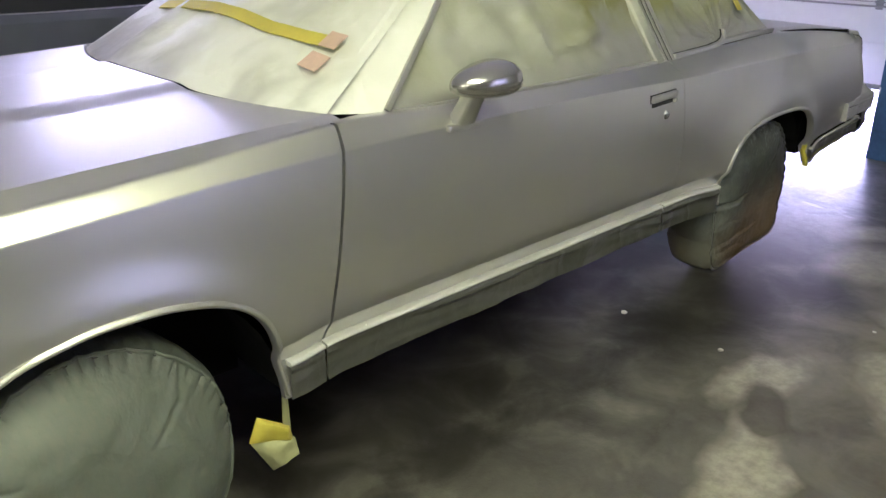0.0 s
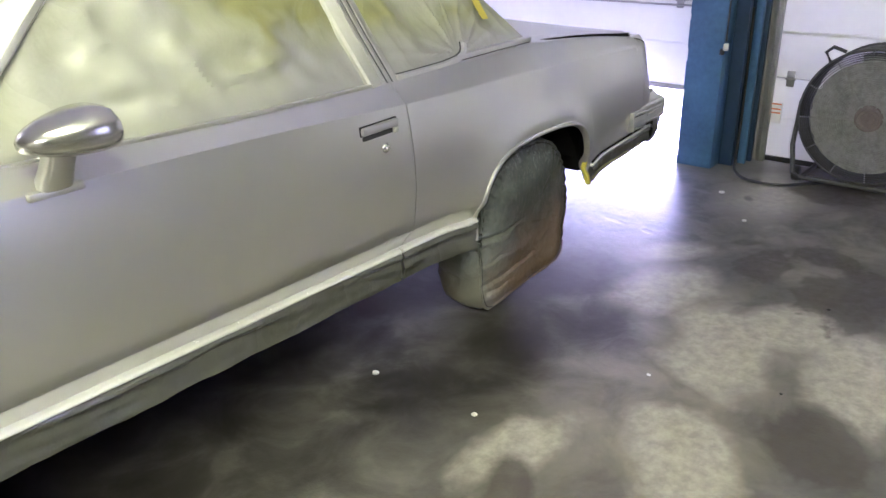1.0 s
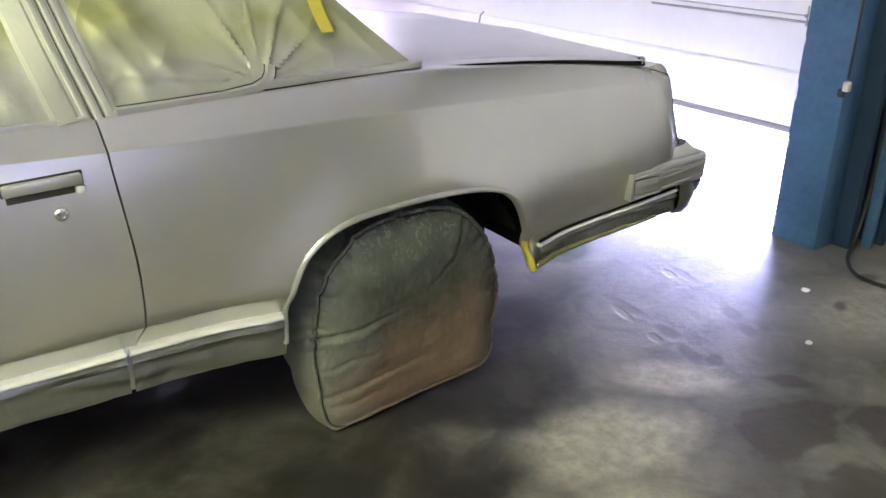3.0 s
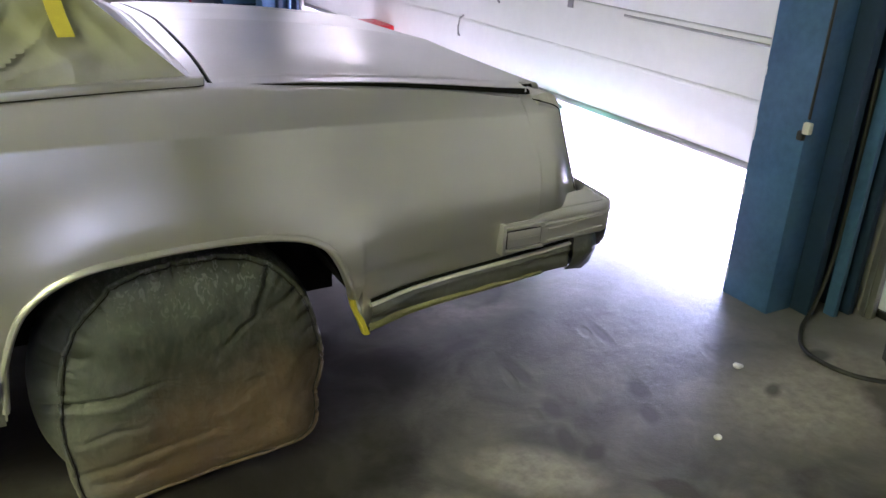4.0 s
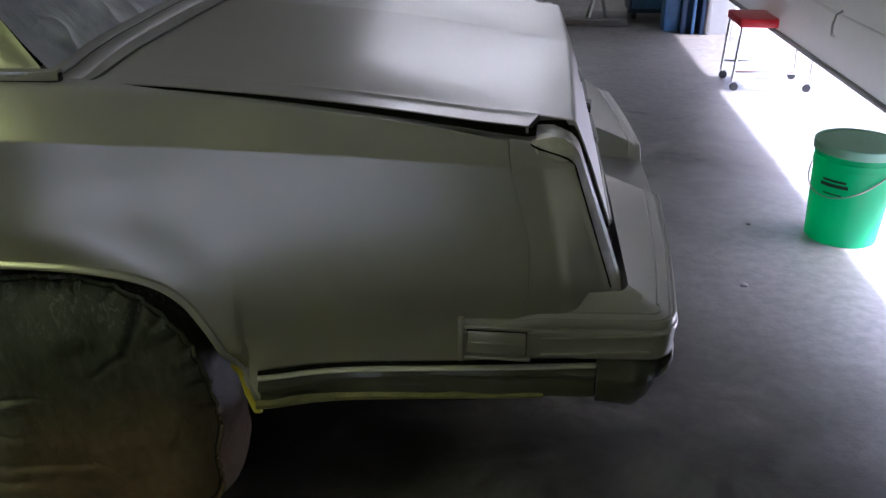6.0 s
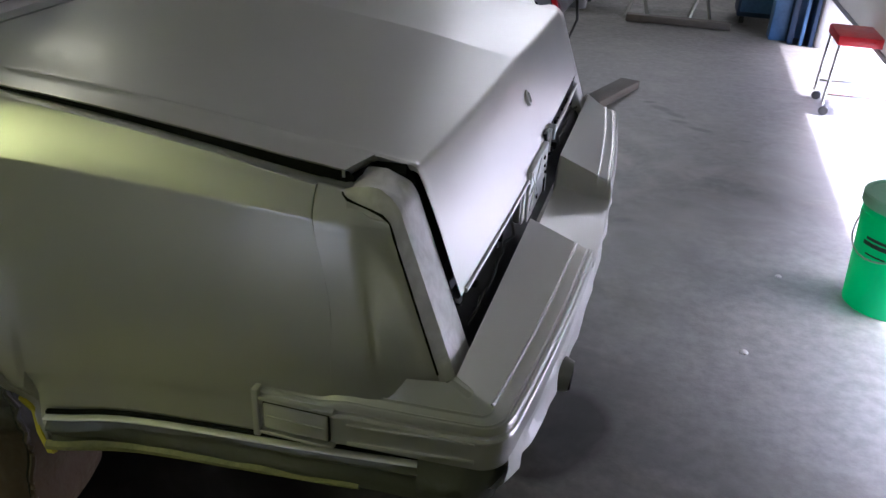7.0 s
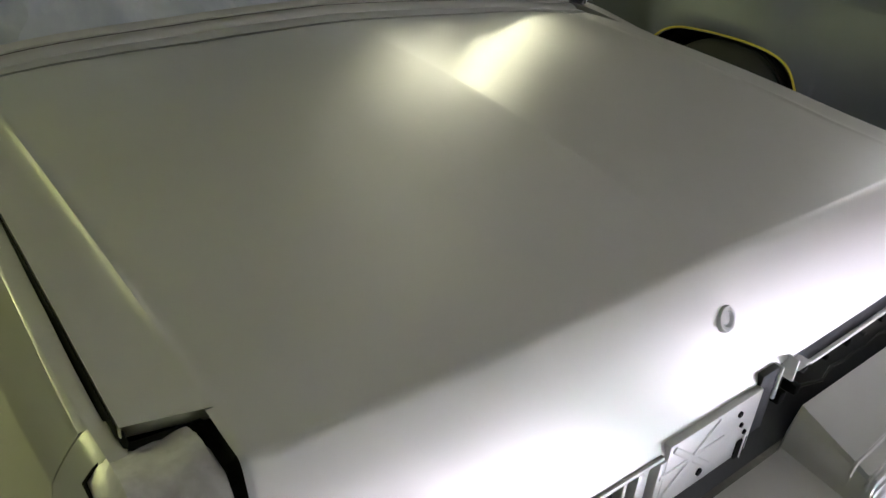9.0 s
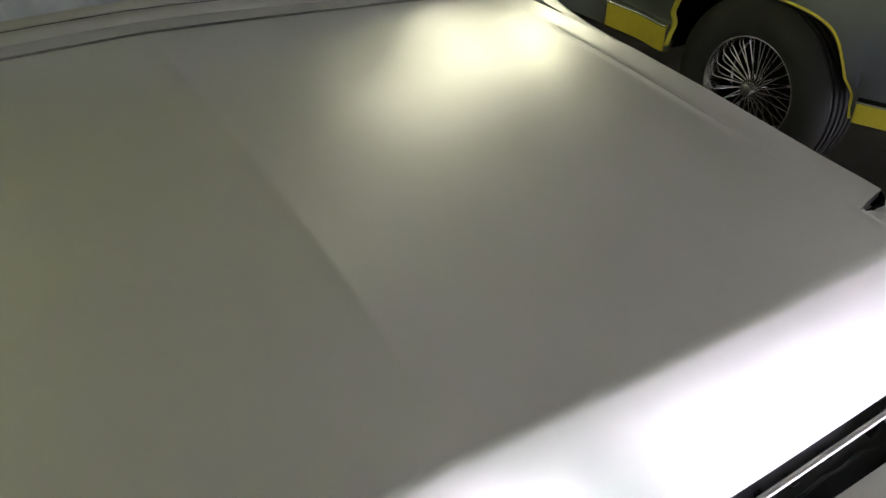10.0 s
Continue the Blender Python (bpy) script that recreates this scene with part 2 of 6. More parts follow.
    # first blot is added out of view to darken the side's reflection
    stain_dim = union(blot(-3.2, -2.8, 2.6, 1.5, 0, 0.3, 0.4), blot(0.80, -0.99, 0.34, 0.25, 0, 0.16, 1.7), blot(0.84, -0.62, 0.21, 0.12, 10, 0.16, 1.7), blot(1.10, -0.82, 0.14, 0.15, 0, 0.16, 1.7), blot(0.80, -1.24, 0.34, 0.16, 10, 0.2, 0.9), blot(1.15, -1.4, 0.4, 0.2, 0, 0.3, 1.4),
                  blot(1.6, -1.7, 0.5, 0.4, 0, 0.3, 1.8), blot(2.02, -0.62, 0.20, 0.26, 0, 0.3, 1.2), blot(-1.03, -0.60, 0.22, 0.10, 25, 0.3, 1.2), blot(-0.35, -1.6, 0.5, 0.2, 25, 0.4, 2.0), blot(-0.30, -1.16, 0.24, 0.15, 10, 0.25, 1.3), blot(1.09, -0.46, 0.08, 0.05, -50, 0.3, 1.0))
    # blots under the car and bumper paint its shade in with the puddles
    wet_shaded = union(blot(-0.42, -0.02, 0.85, 0.36, 3, 0.5, 0.7), blot(-0.02, -0.26, 0.27, 0.22, 10, 0.5, 0.8), blot(0.30, -0.02, 0.36, 0.26, 8, 0.5, 0.6), blot(-1.8, 0.30, 1.4, 0.66, 0, 0.6, 0.3), blot(0.1, 0.55, 0.85, 0.5, 0, 0.5, 0.3), blot(0.62, 0.36, 0.34, 0.24, 0, 0.6, 0.5), blot(-0.8, 0.9, 2.6, 0.85, 0, 0.4, 0.2), blot(1.20, 0.80, 0.19, 0.26, -25, 0.3, 0.2))
    wet_shaded = math_(nt, "MULTIPLY", wet_shaded, ramp(nt, mid, (0.38, grey(0.95)), (0.62, grey(0.70))))
    prints = union(blot(1.03, 0.19, 0.13, 0.035, 88, 0.5), blot(1.01, -0.03, 0.07, 0.04, 80, 0.5), blot(0.96, -0.17, 0.09, 0.035, 70, 0.5), blot(0.99, -0.25, 0.05, 0.035, 20, 0.5), blot(1.43, 0.27, 0.11, 0.03, 80, 0.5), blot(1.31, -0.06, 0.07, 0.04, 65, 0.5),
                   blot(1.25, -0.18, 0.06, 0.035, 60, 0.5), blot(0.96, 0.40, 0.10, 0.04, 10, 0.6), blot(1.70, -0.24, 0.06, 0.03, 30, 0.5, 1.6), blot(2.0, -0.16, 0.07, 0.04, -10, 0.5, 1.4), blot(1.29, 3.94, 0.05, 0.03, 20, 0.5), blot(1.36, 3.84, 0.10, 0.045, -40, 0.5), blot(1.44, 3.74, 0.08, 0.035, -40, 0.5),
                   blot(1.46, 3.62, 0.07, 0.035, -10, 0.5), blot(1.58, 3.52, 0.09, 0.035, -20, 0.5), blot(1.80, 3.42, 0.05, 0.02, 0, 0.5), blot(1.28, 2.19, 0.06, 0.03, 30, 0.6))
    shine = union(blot(0.99, 0.17, 0.09, 0.025, 75, 0.5), blot(0.945, -0.035, 0.05, 0.025, 70, 0.5), blot(1.39, 0.30, 0.05, 0.025, 70, 0.5), blot(1.68, 0.0, 0.07, 0.03, 70, 0.5, 1.5), blot(0.34, -0.10, 0.06, 0.03, 30, 0.5))
    worn = blot(-0.35, -0.75, 1.15, 0.50, 0, 0.6, 0.9)
    base = mix(nt, math_(nt, "MULTIPLY", worn, 0.6), base, ramp(nt, mid, (0.38, (0.125, 0.105, 0.09)), (0.62, (0.26, 0.23, 0.195))))
    base = mix(nt, math_(nt, "MULTIPLY", pale, 0.85), base, ramp(nt, fine, (0.35, (0.28, 0.258, 0.225)), (0.65, (0.46, 0.425, 0.37))))
    # daylight from the doors painted in as paler floor
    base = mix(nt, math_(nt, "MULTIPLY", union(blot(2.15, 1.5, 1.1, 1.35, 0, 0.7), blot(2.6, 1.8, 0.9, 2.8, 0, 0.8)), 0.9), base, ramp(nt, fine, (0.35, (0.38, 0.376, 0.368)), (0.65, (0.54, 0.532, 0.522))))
    # far floor drawn towards an even mid grey
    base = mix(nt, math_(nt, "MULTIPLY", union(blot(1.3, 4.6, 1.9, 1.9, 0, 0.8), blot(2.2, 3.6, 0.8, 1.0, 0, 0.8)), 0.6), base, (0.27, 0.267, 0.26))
    col = mix(nt, math_(nt, "MULTIPLY", stain_dim, 0.80), base, (0.055, 0.045, 0.037))
    col = mix(nt, math_(nt, "MULTIPLY", prints, 0.8), col, (0.05, 0.048, 0.046))
    col = mix(nt, math_(nt, "MULTIPLY", wet_shaded, 0.90), col, (0.012, 0.010, 0.009))
    wet_shaded = union(wet_shaded, shine, math_(nt, "MULTIPLY", prints, 0.6))
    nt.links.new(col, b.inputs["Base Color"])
    dry = ramp(nt, fine, (0.3, grey(0.30)), (0.7, grey(0.50)))
    nt.links.new(mix(nt, wet_shaded, dry, grey(0.30)), b.inputs["Roughness"])
    h = math_(nt, "MULTIPLY", math_(nt, "ADD", math_(nt, "MULTIPLY", fine, 0.7), math_(nt, "MULTIPLY", grit, 0.25)), math_(nt, "SUBTRACT", 1.0, wet_shaded))
    b.inputs["Specular IOR Level"].default_value = 0.42
    bump(nt, b, h, 0.45, 0.006)
    return m


CONCRETE = concrete()


def frosted(name, share):
    m, nt, b = shader(name, 0.5, 0, (0.75, 0.78, 0.8))
    tr = node(nt, "ShaderNodeBsdfTranslucent", Color=(0.66, 0.65, 0.60, 1))
    mx = nt.nodes.new("ShaderNodeMixShader")
    mx.inputs[0].default_value = share
    nt.links.new(b.outputs[0], mx.inputs[1])
    nt.links.new(tr.outputs[0], mx.inputs[2])
    nt.links.new(mx.outputs[0], nt.nodes["Material Output"].inputs[0])
    return m


FROST = frosted("frosted_pane", 0.85)
DIRTYPANE = frosted("dirty_frosted_pane", 0.7)
ASPHALT = plain("sunlit_concrete_apron", (0.23, 0.226, 0.222), 0.85, 0, 0.12, 3.0)
WALLPAINT = plain("grimy_painted_wall", (0.33, 0.322, 0.30), 0.7, 0, 0.1, 2.0)
# unseen wall stretch darkened, so the car's side reflects less light
SHADEWALL = plain("wall_darkened_for_reflections", (0.085, 0.083, 0.075), 0.7, 0, 0.1, 2.0)
# unseen wall lightened, so the boot lid reflects more light
BRIGHTWALL = plain("wall_brightened_for_reflections", (0.70, 0.69, 0.67), 0.7, 0, 0.1, 2.0)
CEIL = plain("white_ceiling_panel", (0.78, 0.78, 0.75), 0.8, 0, 0.08, 2.0)
DOORWHITE = plain("white_enamel_door", (0.78, 0.78, 0.76), 0.42, 0, 0.05, 2.5, 0.08)
BLUE = plain("blue_painted_steel", (0.065, 0.15, 0.30), 0.42, 0.1, 0.3, 5.0, 0.2)
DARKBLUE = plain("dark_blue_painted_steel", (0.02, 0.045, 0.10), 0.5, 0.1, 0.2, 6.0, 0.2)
GALV = plain("galvanised_rail", (0.36, 0.36, 0.35), 0.42, 0.8, 0.12, 12.0, 0.1)
FANGREY = plain("dusty_fan_steel", (0.27, 0.27, 0.26), 0.55, 0.4, 0.15, 14.0, 0.2)
FANDARK = plain("dusty_dark_fan_ring", (0.06, 0.06, 0.058), 0.55, 0.2, 0.2, 14.0, 0.2)
def fan_dust():
    """Grey lint with darker streaks running out from the hub."""
    m, nt, b = shader("fan_lint", 0.9)
    lint = noise_of(nt, mapped(nt), 38.0, 5, 0.7)
    cloud = noise_of(nt, mapped(nt), 7.0, 3)
    col = ramp(nt, math_(nt, "ADD", math_(nt, "MULTIPLY", lint, 0.6), math_(nt, "MULTIPLY", cloud, 0.4)), (0.30, (0.13, 0.128, 0.122)), (0.65, (0.31, 0.305, 0.295)))
    nt.links.new(col, b.inputs["Base Color"])
    bump(nt, b, lint, 0.5, 0.006)
    return m


FANDUST = fan_dust()
RUSTDUST = plain("rusty_dust", (0.16, 0.13, 0.122), 0.8, 0.1, 0.3, 30.0, 0.3)
GREEN = plain("green_bucket_plastic", (0.012, 0.42, 0.19), 0.38, 0, 0.06, 12.0, 0.05)


def let_light(m, colour, share):
    nt = m.node_tree
    tr = node(nt, "ShaderNodeBsdfTranslucent", Color=(*colour, 1))
    mx = nt.nodes.new("ShaderNodeMixShader")
    mx.inputs[0].default_value = share
    nt.links.new(nt.nodes["Principled BSDF"].outputs[0], mx.inputs[1])
    nt.links.new(tr.outputs[0], mx.inputs[2])
    nt.links.new(mx.outputs[0], nt.nodes["Material Output"].inputs[0])


let_light(GREEN, (0.02, 0.62, 0.30), 0.45)
LIDWHITE = plain("pale_green_bucket_lid", (0.27, 0.54, 0.40), 0.45, 0, 0.06, 12.0, 0.05)


DOORSHEET = plain("white_translucent_door_sheet", (0.78, 0.78, 0.76), 0.42, 0, 0.05, 2.5, 0.08)
let_light(DOORSHEET, (0.85, 0.85, 0.85), 0.06)


# ---------------------------------------------------------------- mesh helpers
def part(name, bm, material, parent, label="", smooth=True, angle=38.0):
    me = bpy.data.meshes.new(name)
    bm.normal_update()
    bm.to_mesh(me)
    bm.free()
    me.materials.append(material)
    if smooth:
        me.polygons.foreach_set("use_smooth", [True] * len(me.polygons))
        me.set_sharp_from_angle(angle=radians(angle))
    ob = new(name, me)
    if parent is not None:
        ob.parent = parent
        ob.matrix_parent_inverse = parent.matrix_world.inverted() if parent.type != "EMPTY" else Matrix.Translation(-parent.location)
    if label:
        tagged(ob, label)
    return ob


def thing(name, x, y, z, label, category, group="", kind=""):
    ob = new(name)
    ob.location = (x, y, z)
    ob.empty_display_size = 0.1
    return tagged(ob, label, category, group, kind)


def box(bm, x0, x1, y0, y1, z0, z1, bevel=0.0, m=None):
    made = bmesh.ops.create_cube(bm, size=1.0)["verts"]
    t = Matrix.Translation(((x0 + x1) / 2, (y0 + y1) / 2, (z0 + z1) / 2)) @ Matrix.Diagonal((x1 - x0, y1 - y0, z1 - z0, 1))
    bmesh.ops.transform(bm, matrix=(m or Matrix()) @ t, verts=made)
    if bevel:
        edges = list({e for v in made for e in v.link_edges})
        bmesh.ops.bevel(bm, geom=edges, offset=bevel, segments=2, affect="EDGES", profile=0.5)
    return made


def tube(bm, pts, r, n=8, closed=False):
    """A round bar along points."""
    pts = [Vector(p) for p in pts]
    rings = []
    for i, p in enumerate(pts):
        if closed:
            d = pts[(i + 1) % len(pts)] - pts[i - 1]
        else:
            d = pts[min(i + 1, len(pts) - 1)] - pts[max(i - 1, 0)]
        q = d.to_track_quat("Z", "Y")
        rad = r[i] if isinstance(r, (list, tuple)) else r
        rings.append([bm.verts.new(p + q @ Vector((rad * math.cos(a), rad * math.sin(a), 0))) for a in (2 * math.pi * k / n for k in range(n))])
    last = len(rings) if closed else len(rings) - 1
    for i in range(last):
        a, b = rings[i], rings[(i + 1) % len(rings)]
        for k in range(n):
            bm.faces.new((a[k], a[(k + 1) % n], b[(k + 1) % n], b[k]))
    if not closed:
        bm.faces.new(rings[0][::-1]), bm.faces.new(rings[-1])


def lathe(bm, profile, n=32, m=Matrix(), close=True):
    """Turned about z: profile of (radius, z)."""
    rings = []
    for r, z in profile:
        rings.append([bm.verts.new(m @ Vector((r * math.cos(a), r * math.sin(a), z))) for a in (2 * math.pi * k / n for k in range(n))])
    for a, b in zip(rings, rings[1:]):
        for k in range(n):
            bm.faces.new((a[k], a[(k + 1) % n], b[(k + 1) % n], b[k]))
    if close:
        bm.faces.new(rings[0][::-1]), bm.faces.new(rings[-1])


def grid(bm, rows):
    """Quads over rows of equally many points; coincident neighbours are welded."""
    vs = [[bm.verts.new(p) for p in row] for row in rows]
    for a, b in zip(vs, vs[1:]):
        for k in range(len(a) - 1):
            bm.faces.new((a[k], a[k + 1], b[k + 1], b[k]))
    return vs


def weld(bm, d=0.0004):
    bmesh.ops.remove_doubles(bm, verts=bm.verts, dist=d)
    bmesh.ops.dissolve_degenerate(bm, edges=bm.edges, dist=d)


def flange(bm, way):
    """Turns a sheet's free edges inward, so that it has an edge with depth."""
    rim = [e for e in bm.edges if e.is_boundary]
    made = bmesh.ops.extrude_edge_only(bm, edges=rim)["geom"]
    vs = [g for g in made if isinstance(g, bmesh.types.BMVert)]
    bmesh.ops.translate(bm, verts=vs, vec=way)


def mirrored(bm, cy):
    bmesh.ops.transform(bm, matrix=Matrix.Translation((0, 2 * cy, 0)) @ Matrix.Diagonal((1, -1, 1, 1)), verts=bm.verts)
    bmesh.ops.reverse_faces(bm, faces=bm.faces)


def lerp(a, b, k):
    return a + (b - a) * k


def smooth(a, b, x):
    k = min(1.0, max(0.0, (x - a) / (b - a)))
    return k * k * (3 - 2 * k)


def chain(keys, x):
    """Smooth curve through (x, value) keys."""
    if x <= keys[0][0]:
        return keys[0][1]
    for i in range(len(keys) - 1):
        (x0, v0), (x1, v1) = keys[i], keys[i + 1]
        if x <= x1:
            xm, vm = keys[max(i - 1, 0)]
            xp, vp = keys[min(i + 2, len(keys) - 1)]
            k, h = (x - x0) / (x1 - x0), x1 - x0
            m0 = (v1 - vm) / (x1 - xm) * h
            m1 = (vp - v0) / (xp - x0) * h
            return (2 * k**3 - 3 * k**2 + 1) * v0 + (k**3 - 2 * k**2 + k) * m0 + (-2 * k**3 + 3 * k**2) * v1 + (k**3 - k**2) * m1
    return keys[-1][1]


# ---------------------------------------------------------------- the coupe's body lines
CY = 0.872          # the car's middle line
TOPZ = [(-3.75, 0.885), (-3.2, 0.925), (-2.6, 0.955), (-2.1, 0.985), (-1.9, 0.975), (-1.5, 0.960), (-0.7, 0.960), (-0.3, 0.970), (0.1, 0.975), (0.3, 0.957), (0.5, 0.942), (0.7, 0.922), (0.9, 0.898), (1.0, 0.887), (1.2, 0.865)]
CREASEZ = [(-3.75, 0.86), (-2.9, 0.898), (-2.3, 0.925), (-1.8, 0.930), (-1.2, 0.922), (-0.6, 0.905), (0.0, 0.900), (0.4, 0.878), (0.9, 0.858), (1.2, 0.843)]
BULGE = [(0.30, 0.050), (0.36, 0.037), (0.425, 0.044), (0.448, 0.052), (0.480, 0.0365), (0.4965, 0.0235), (0.5035, 0.0195), (0.53, 0.016), (0.62, 0.006), (0.68, 0.002), (0.76, 0.001), (0.84, 0.005), (0.91, 0.014)]
ARCH_REAR = [(-0.362, 0.300), (-0.352, 0.410), (-0.332, 0.510), (-0.290, 0.592), (-0.200, 0.648), (-0.070, 0.665), (0.080, 0.669), (0.200, 0.661), (0.285, 0.640), (0.335, 0.606), (0.367, 0.555), (0.391, 0.495), (0.413, 0.435), (0.437, 0.360)]
ARCH_FRONT = [(-3.120, 0.300), (-3.100, 0.450), (-3.050, 0.570), (-2.960, 0.650), (-2.820, 0.688), (-2.700, 0.694), (-2.600, 0.685), (-2.500, 0.655), (-2.430, 0.605), (-2.390, 0.540), (-2.368, 0.450), (-2.345, 0.300)]


def topz(x):
    return chain(TOPZ, x)


def creasez(x):
    return chain(CREASEZ, x)


def taper(x):
    d = 0.0
    if x < -2.7:
        d += 0.05 * ((-2.7 - x) / 1.0) ** 2
    if x > 0.15:
        d += 0.020 * smooth(0.15, 0.75, x) + 0.016 * max(0.0, (x - 0.45) / 0.6) ** 2
    return d


def archz(keys, x):
    if x <= keys[0][0] or x >= keys[-1][0]:
        return 0.0
    return chain(keys, x)


def shoulder(x):
    """How far the side's upper edge rolls over."""
    return lerp(0.012, 0.004, smooth(0.1, 0.8, x))


def sidey(x, z):
    """How far the left skin lies in from the car's widest line."""
    c, t = creasez(x), topz(x)
    if z <= c:
        zz = z if z < 0.7 else 0.7 + (z - 0.7) * 0.21 / max(0.05, c - 0.7)
        zz -= (bottom_line(x) - 0.345) * (1 - smooth(0.54, 0.70, z))
        y = chain(BULGE, zz)
    else:
        k = (z - c) / max(1e-6, t - c)
        y = 0.014 + lerp(lerp(0.036, 0.064, smooth(-2.1, -1.2, x)), 0.032, smooth(0.1, 0.8, x)) * (0.75 * k + 0.25 * k * k)
    for cx in (0.03, -2.74):
        r = math.hypot(x - cx, (z - 0.36) * 1.15)
        y -= 0.026 * math.exp(-(((r - 0.41) / 0.095) ** 2)) * (1 - smooth(0.68, 0.88, z))
    if x > 0.43:
        y -= 0.026 * smooth(0.40, 0.47, x) * math.exp(-(((z - bottom_line(x) - 0.107) / 0.030) ** 2))
    # the rear quarter leans in towards the back
    return y + taper(x) + (0.045 * smooth(0.0, 0.40, x) - 0.008 * smooth(0.5, 0.9, x)) * smooth(0.56, 0.86, z)


def columns(x0, x1, keys, step=0.045):
    xs = [x0]
    while xs[-1] + step < x1:
        xs.append(xs[-1] + step)
    xs.append(x1)
    if keys:
        for i in range(len(keys) - 1):
            (a, za), (b, zb) = keys[i], keys[i + 1]
            n = max(1, int(math.hypot(b - a, zb - za) / 0.018))
            xs += [lerp(a, b, k / n) for k in range(n)]
        xs += [keys[-1][0]]
    return sorted({round(x, 4) for x in xs if x0 <= x <= x1})


def side_sheet(bm, front, rear, keys, bottom, lowz=0.345):
    """A side panel between two gap lines, front(z) and rear(z), cut out over a wheel."""
    f0, r0 = front(0.6), rear(0.6)
    xs = columns(f0, r0, keys)
    low = [lowz, 0.38, 0.425, 0.448, 0.475, 0.4965, 0.5035, 0.54, 0.58, 0.62, 0.66, 0.70, 0.74, 0.78, 0.82, 0.85]
    rows = []
    for x in xs:
        k = (x - f0) / (r0 - f0)
        edge = 1 - min(1.0, k / 0.12) if k < 0.5 else 0
        edge2 = 1 - min(1.0, (1 - k) / 0.12) if k > 0.5 else 0
        lo = max(archz(keys, x) if keys else 0.0, bottom(x))
        c, t = creasez(x), topz(x)
        zs = [z for z in low if z < c - 0.03] + [c - 0.022, c - 0.004, c, c + 0.003, lerp(c, t, 0.35), lerp(c, t, 0.65), lerp(c, t, 0.88), t]
        while len(zs) < len(low) + 8:
            zs.insert(0, zs[0])
        row = []
        d = (bottom_line(x) - 0.345) if x > 0.43 else 0.0
        for z in zs:
            z = max(z + d * (1 - smooth(0.50, 0.66, z)), lo)
            xx = x + edge * (front(z) - f0) + edge2 * (rear(z) - r0)
            row.append((xx, sidey(xx, z), z))
        # the shoulder rolls over on top
        y = row[-1][1]
        row += [(row[-1][0], y + 0.4 * shoulder(x), t + 0.003), (row[-1][0], y + shoulder(x), t + 0.004)]
        rows.append(row)
    grid(bm, rows)
    weld(bm)


def two_sides(name, build, material, car, label="", side=(0, 1), angle=30.0):
    made = []
    for s in side:
        bm = bmesh.new()
        build(bm)
        if s:
            mirrored(bm, CY)
        made.append(part(name, bm, material, car, label, angle=angle))
    return made


def gap_front(z):
    return -2.231 + 0.142 * (z - 0.36)


def gap_rear(z):
    return -0.705 + 0.03 * smooth(0.42, 0.52, z) - 0.025 * smooth(0.6, 0.95, z)


def gap_cap(z):
    return 0.907 + 0.045 * smooth(0.90, 0.70, z)


def cap_end(z):
    return 1.3175 - 0.343 * z


def bottom_line(x):
    if x > 0.43:
        return lerp(0.375, 0.41, (x - 0.43) / 0.6)
    return 0.345


def arch_lip(bm, keys, out=0.006, width=0.6):
    """A rolled bead round a wheel opening."""
    path = []
    for i in range(len(keys) - 1):
        for k in range(6):
            x = lerp(keys[i][0], keys[i + 1][0], k / 6)
            path.append((x, chain(keys, x)))
    path = [p for p in path if p[1] > 0.345]
    pts = [(x, sidey(x, z + 0.008) - 0.003, z + 0.006) for x, z in path]
    rows = []
    for i, (x, y, z) in enumerate(pts):
        a, b = pts[max(i - 1, 0)], pts[min(i + 1, len(pts) - 1)]
        d = Vector((b[0] - a[0], 0, b[2] - a[2])).normalized()
        n = Vector((-d.z, 0, d.x))
        row = []
        for u, v in ((-0.012, 0.020), (-0.009, 0.0), (-0.004, -out * 0.8), (0.003, -out), (0.010, -out * 0.7), (0.015, -0.001), (0.017, 0.006)):
            row.append(Vector((x, y, z)) + n * u * width + Vector((0, v, 0)))
        rows.append(row)
    vs = grid(bm, rows)
    bm.faces.new(vs[0][::-1]), bm.faces.new(vs[-1])


def strip_rise(x):
    """Height of the bright strip and the skirt below it over the front sill's."""
    return bottom_line(x) - 0.345 - 0.030 * (x > 0.43)


def strip_half(x):
    return 0.0055 if x > 0.43 else 0.0075


def bright_strip(bm, x0, x1):
    n = max(4, int((x1 - x0) / 0.04))
    rows = []
    for i in range(n + 1):
        x = lerp(x0, x1, i / n)
        d = strip_rise(x)
        y = sidey(x, 0.42 + d)
        rows.append([(x, y + 0.010, 0.447 + d)] + [(x, y - 0.004 - 0.015 * math.sin(t), 0.4395 + d + strip_half(x) * math.cos(t)) for t in (radians(15 * k) for k in range(13))] + [(x, y + 0.010, 0.432 + d)])
    vs = grid(bm, rows)
    bm.faces.new(vs[0][::-1]), bm.faces.new(vs[-1])


def strip_gap(bm, x0, x1):
    """The open joint between a strip and the panel above it."""
    n = max(4, int((x1 - x0) / 0.04))
    rows = []
    for i in range(n + 1):
        x = lerp(x0, x1, i / n)
        d = strip_rise(x)
        y = sidey(x, 0.42 + d)
        rows.append([(x, y - 0.004, 0.453 + d), (x, y - 0.010, 0.451 + d), (x, y - 0.010, 0.446 + d), (x, y - 0.004, 0.445 + d)])
    grid(bm, rows)


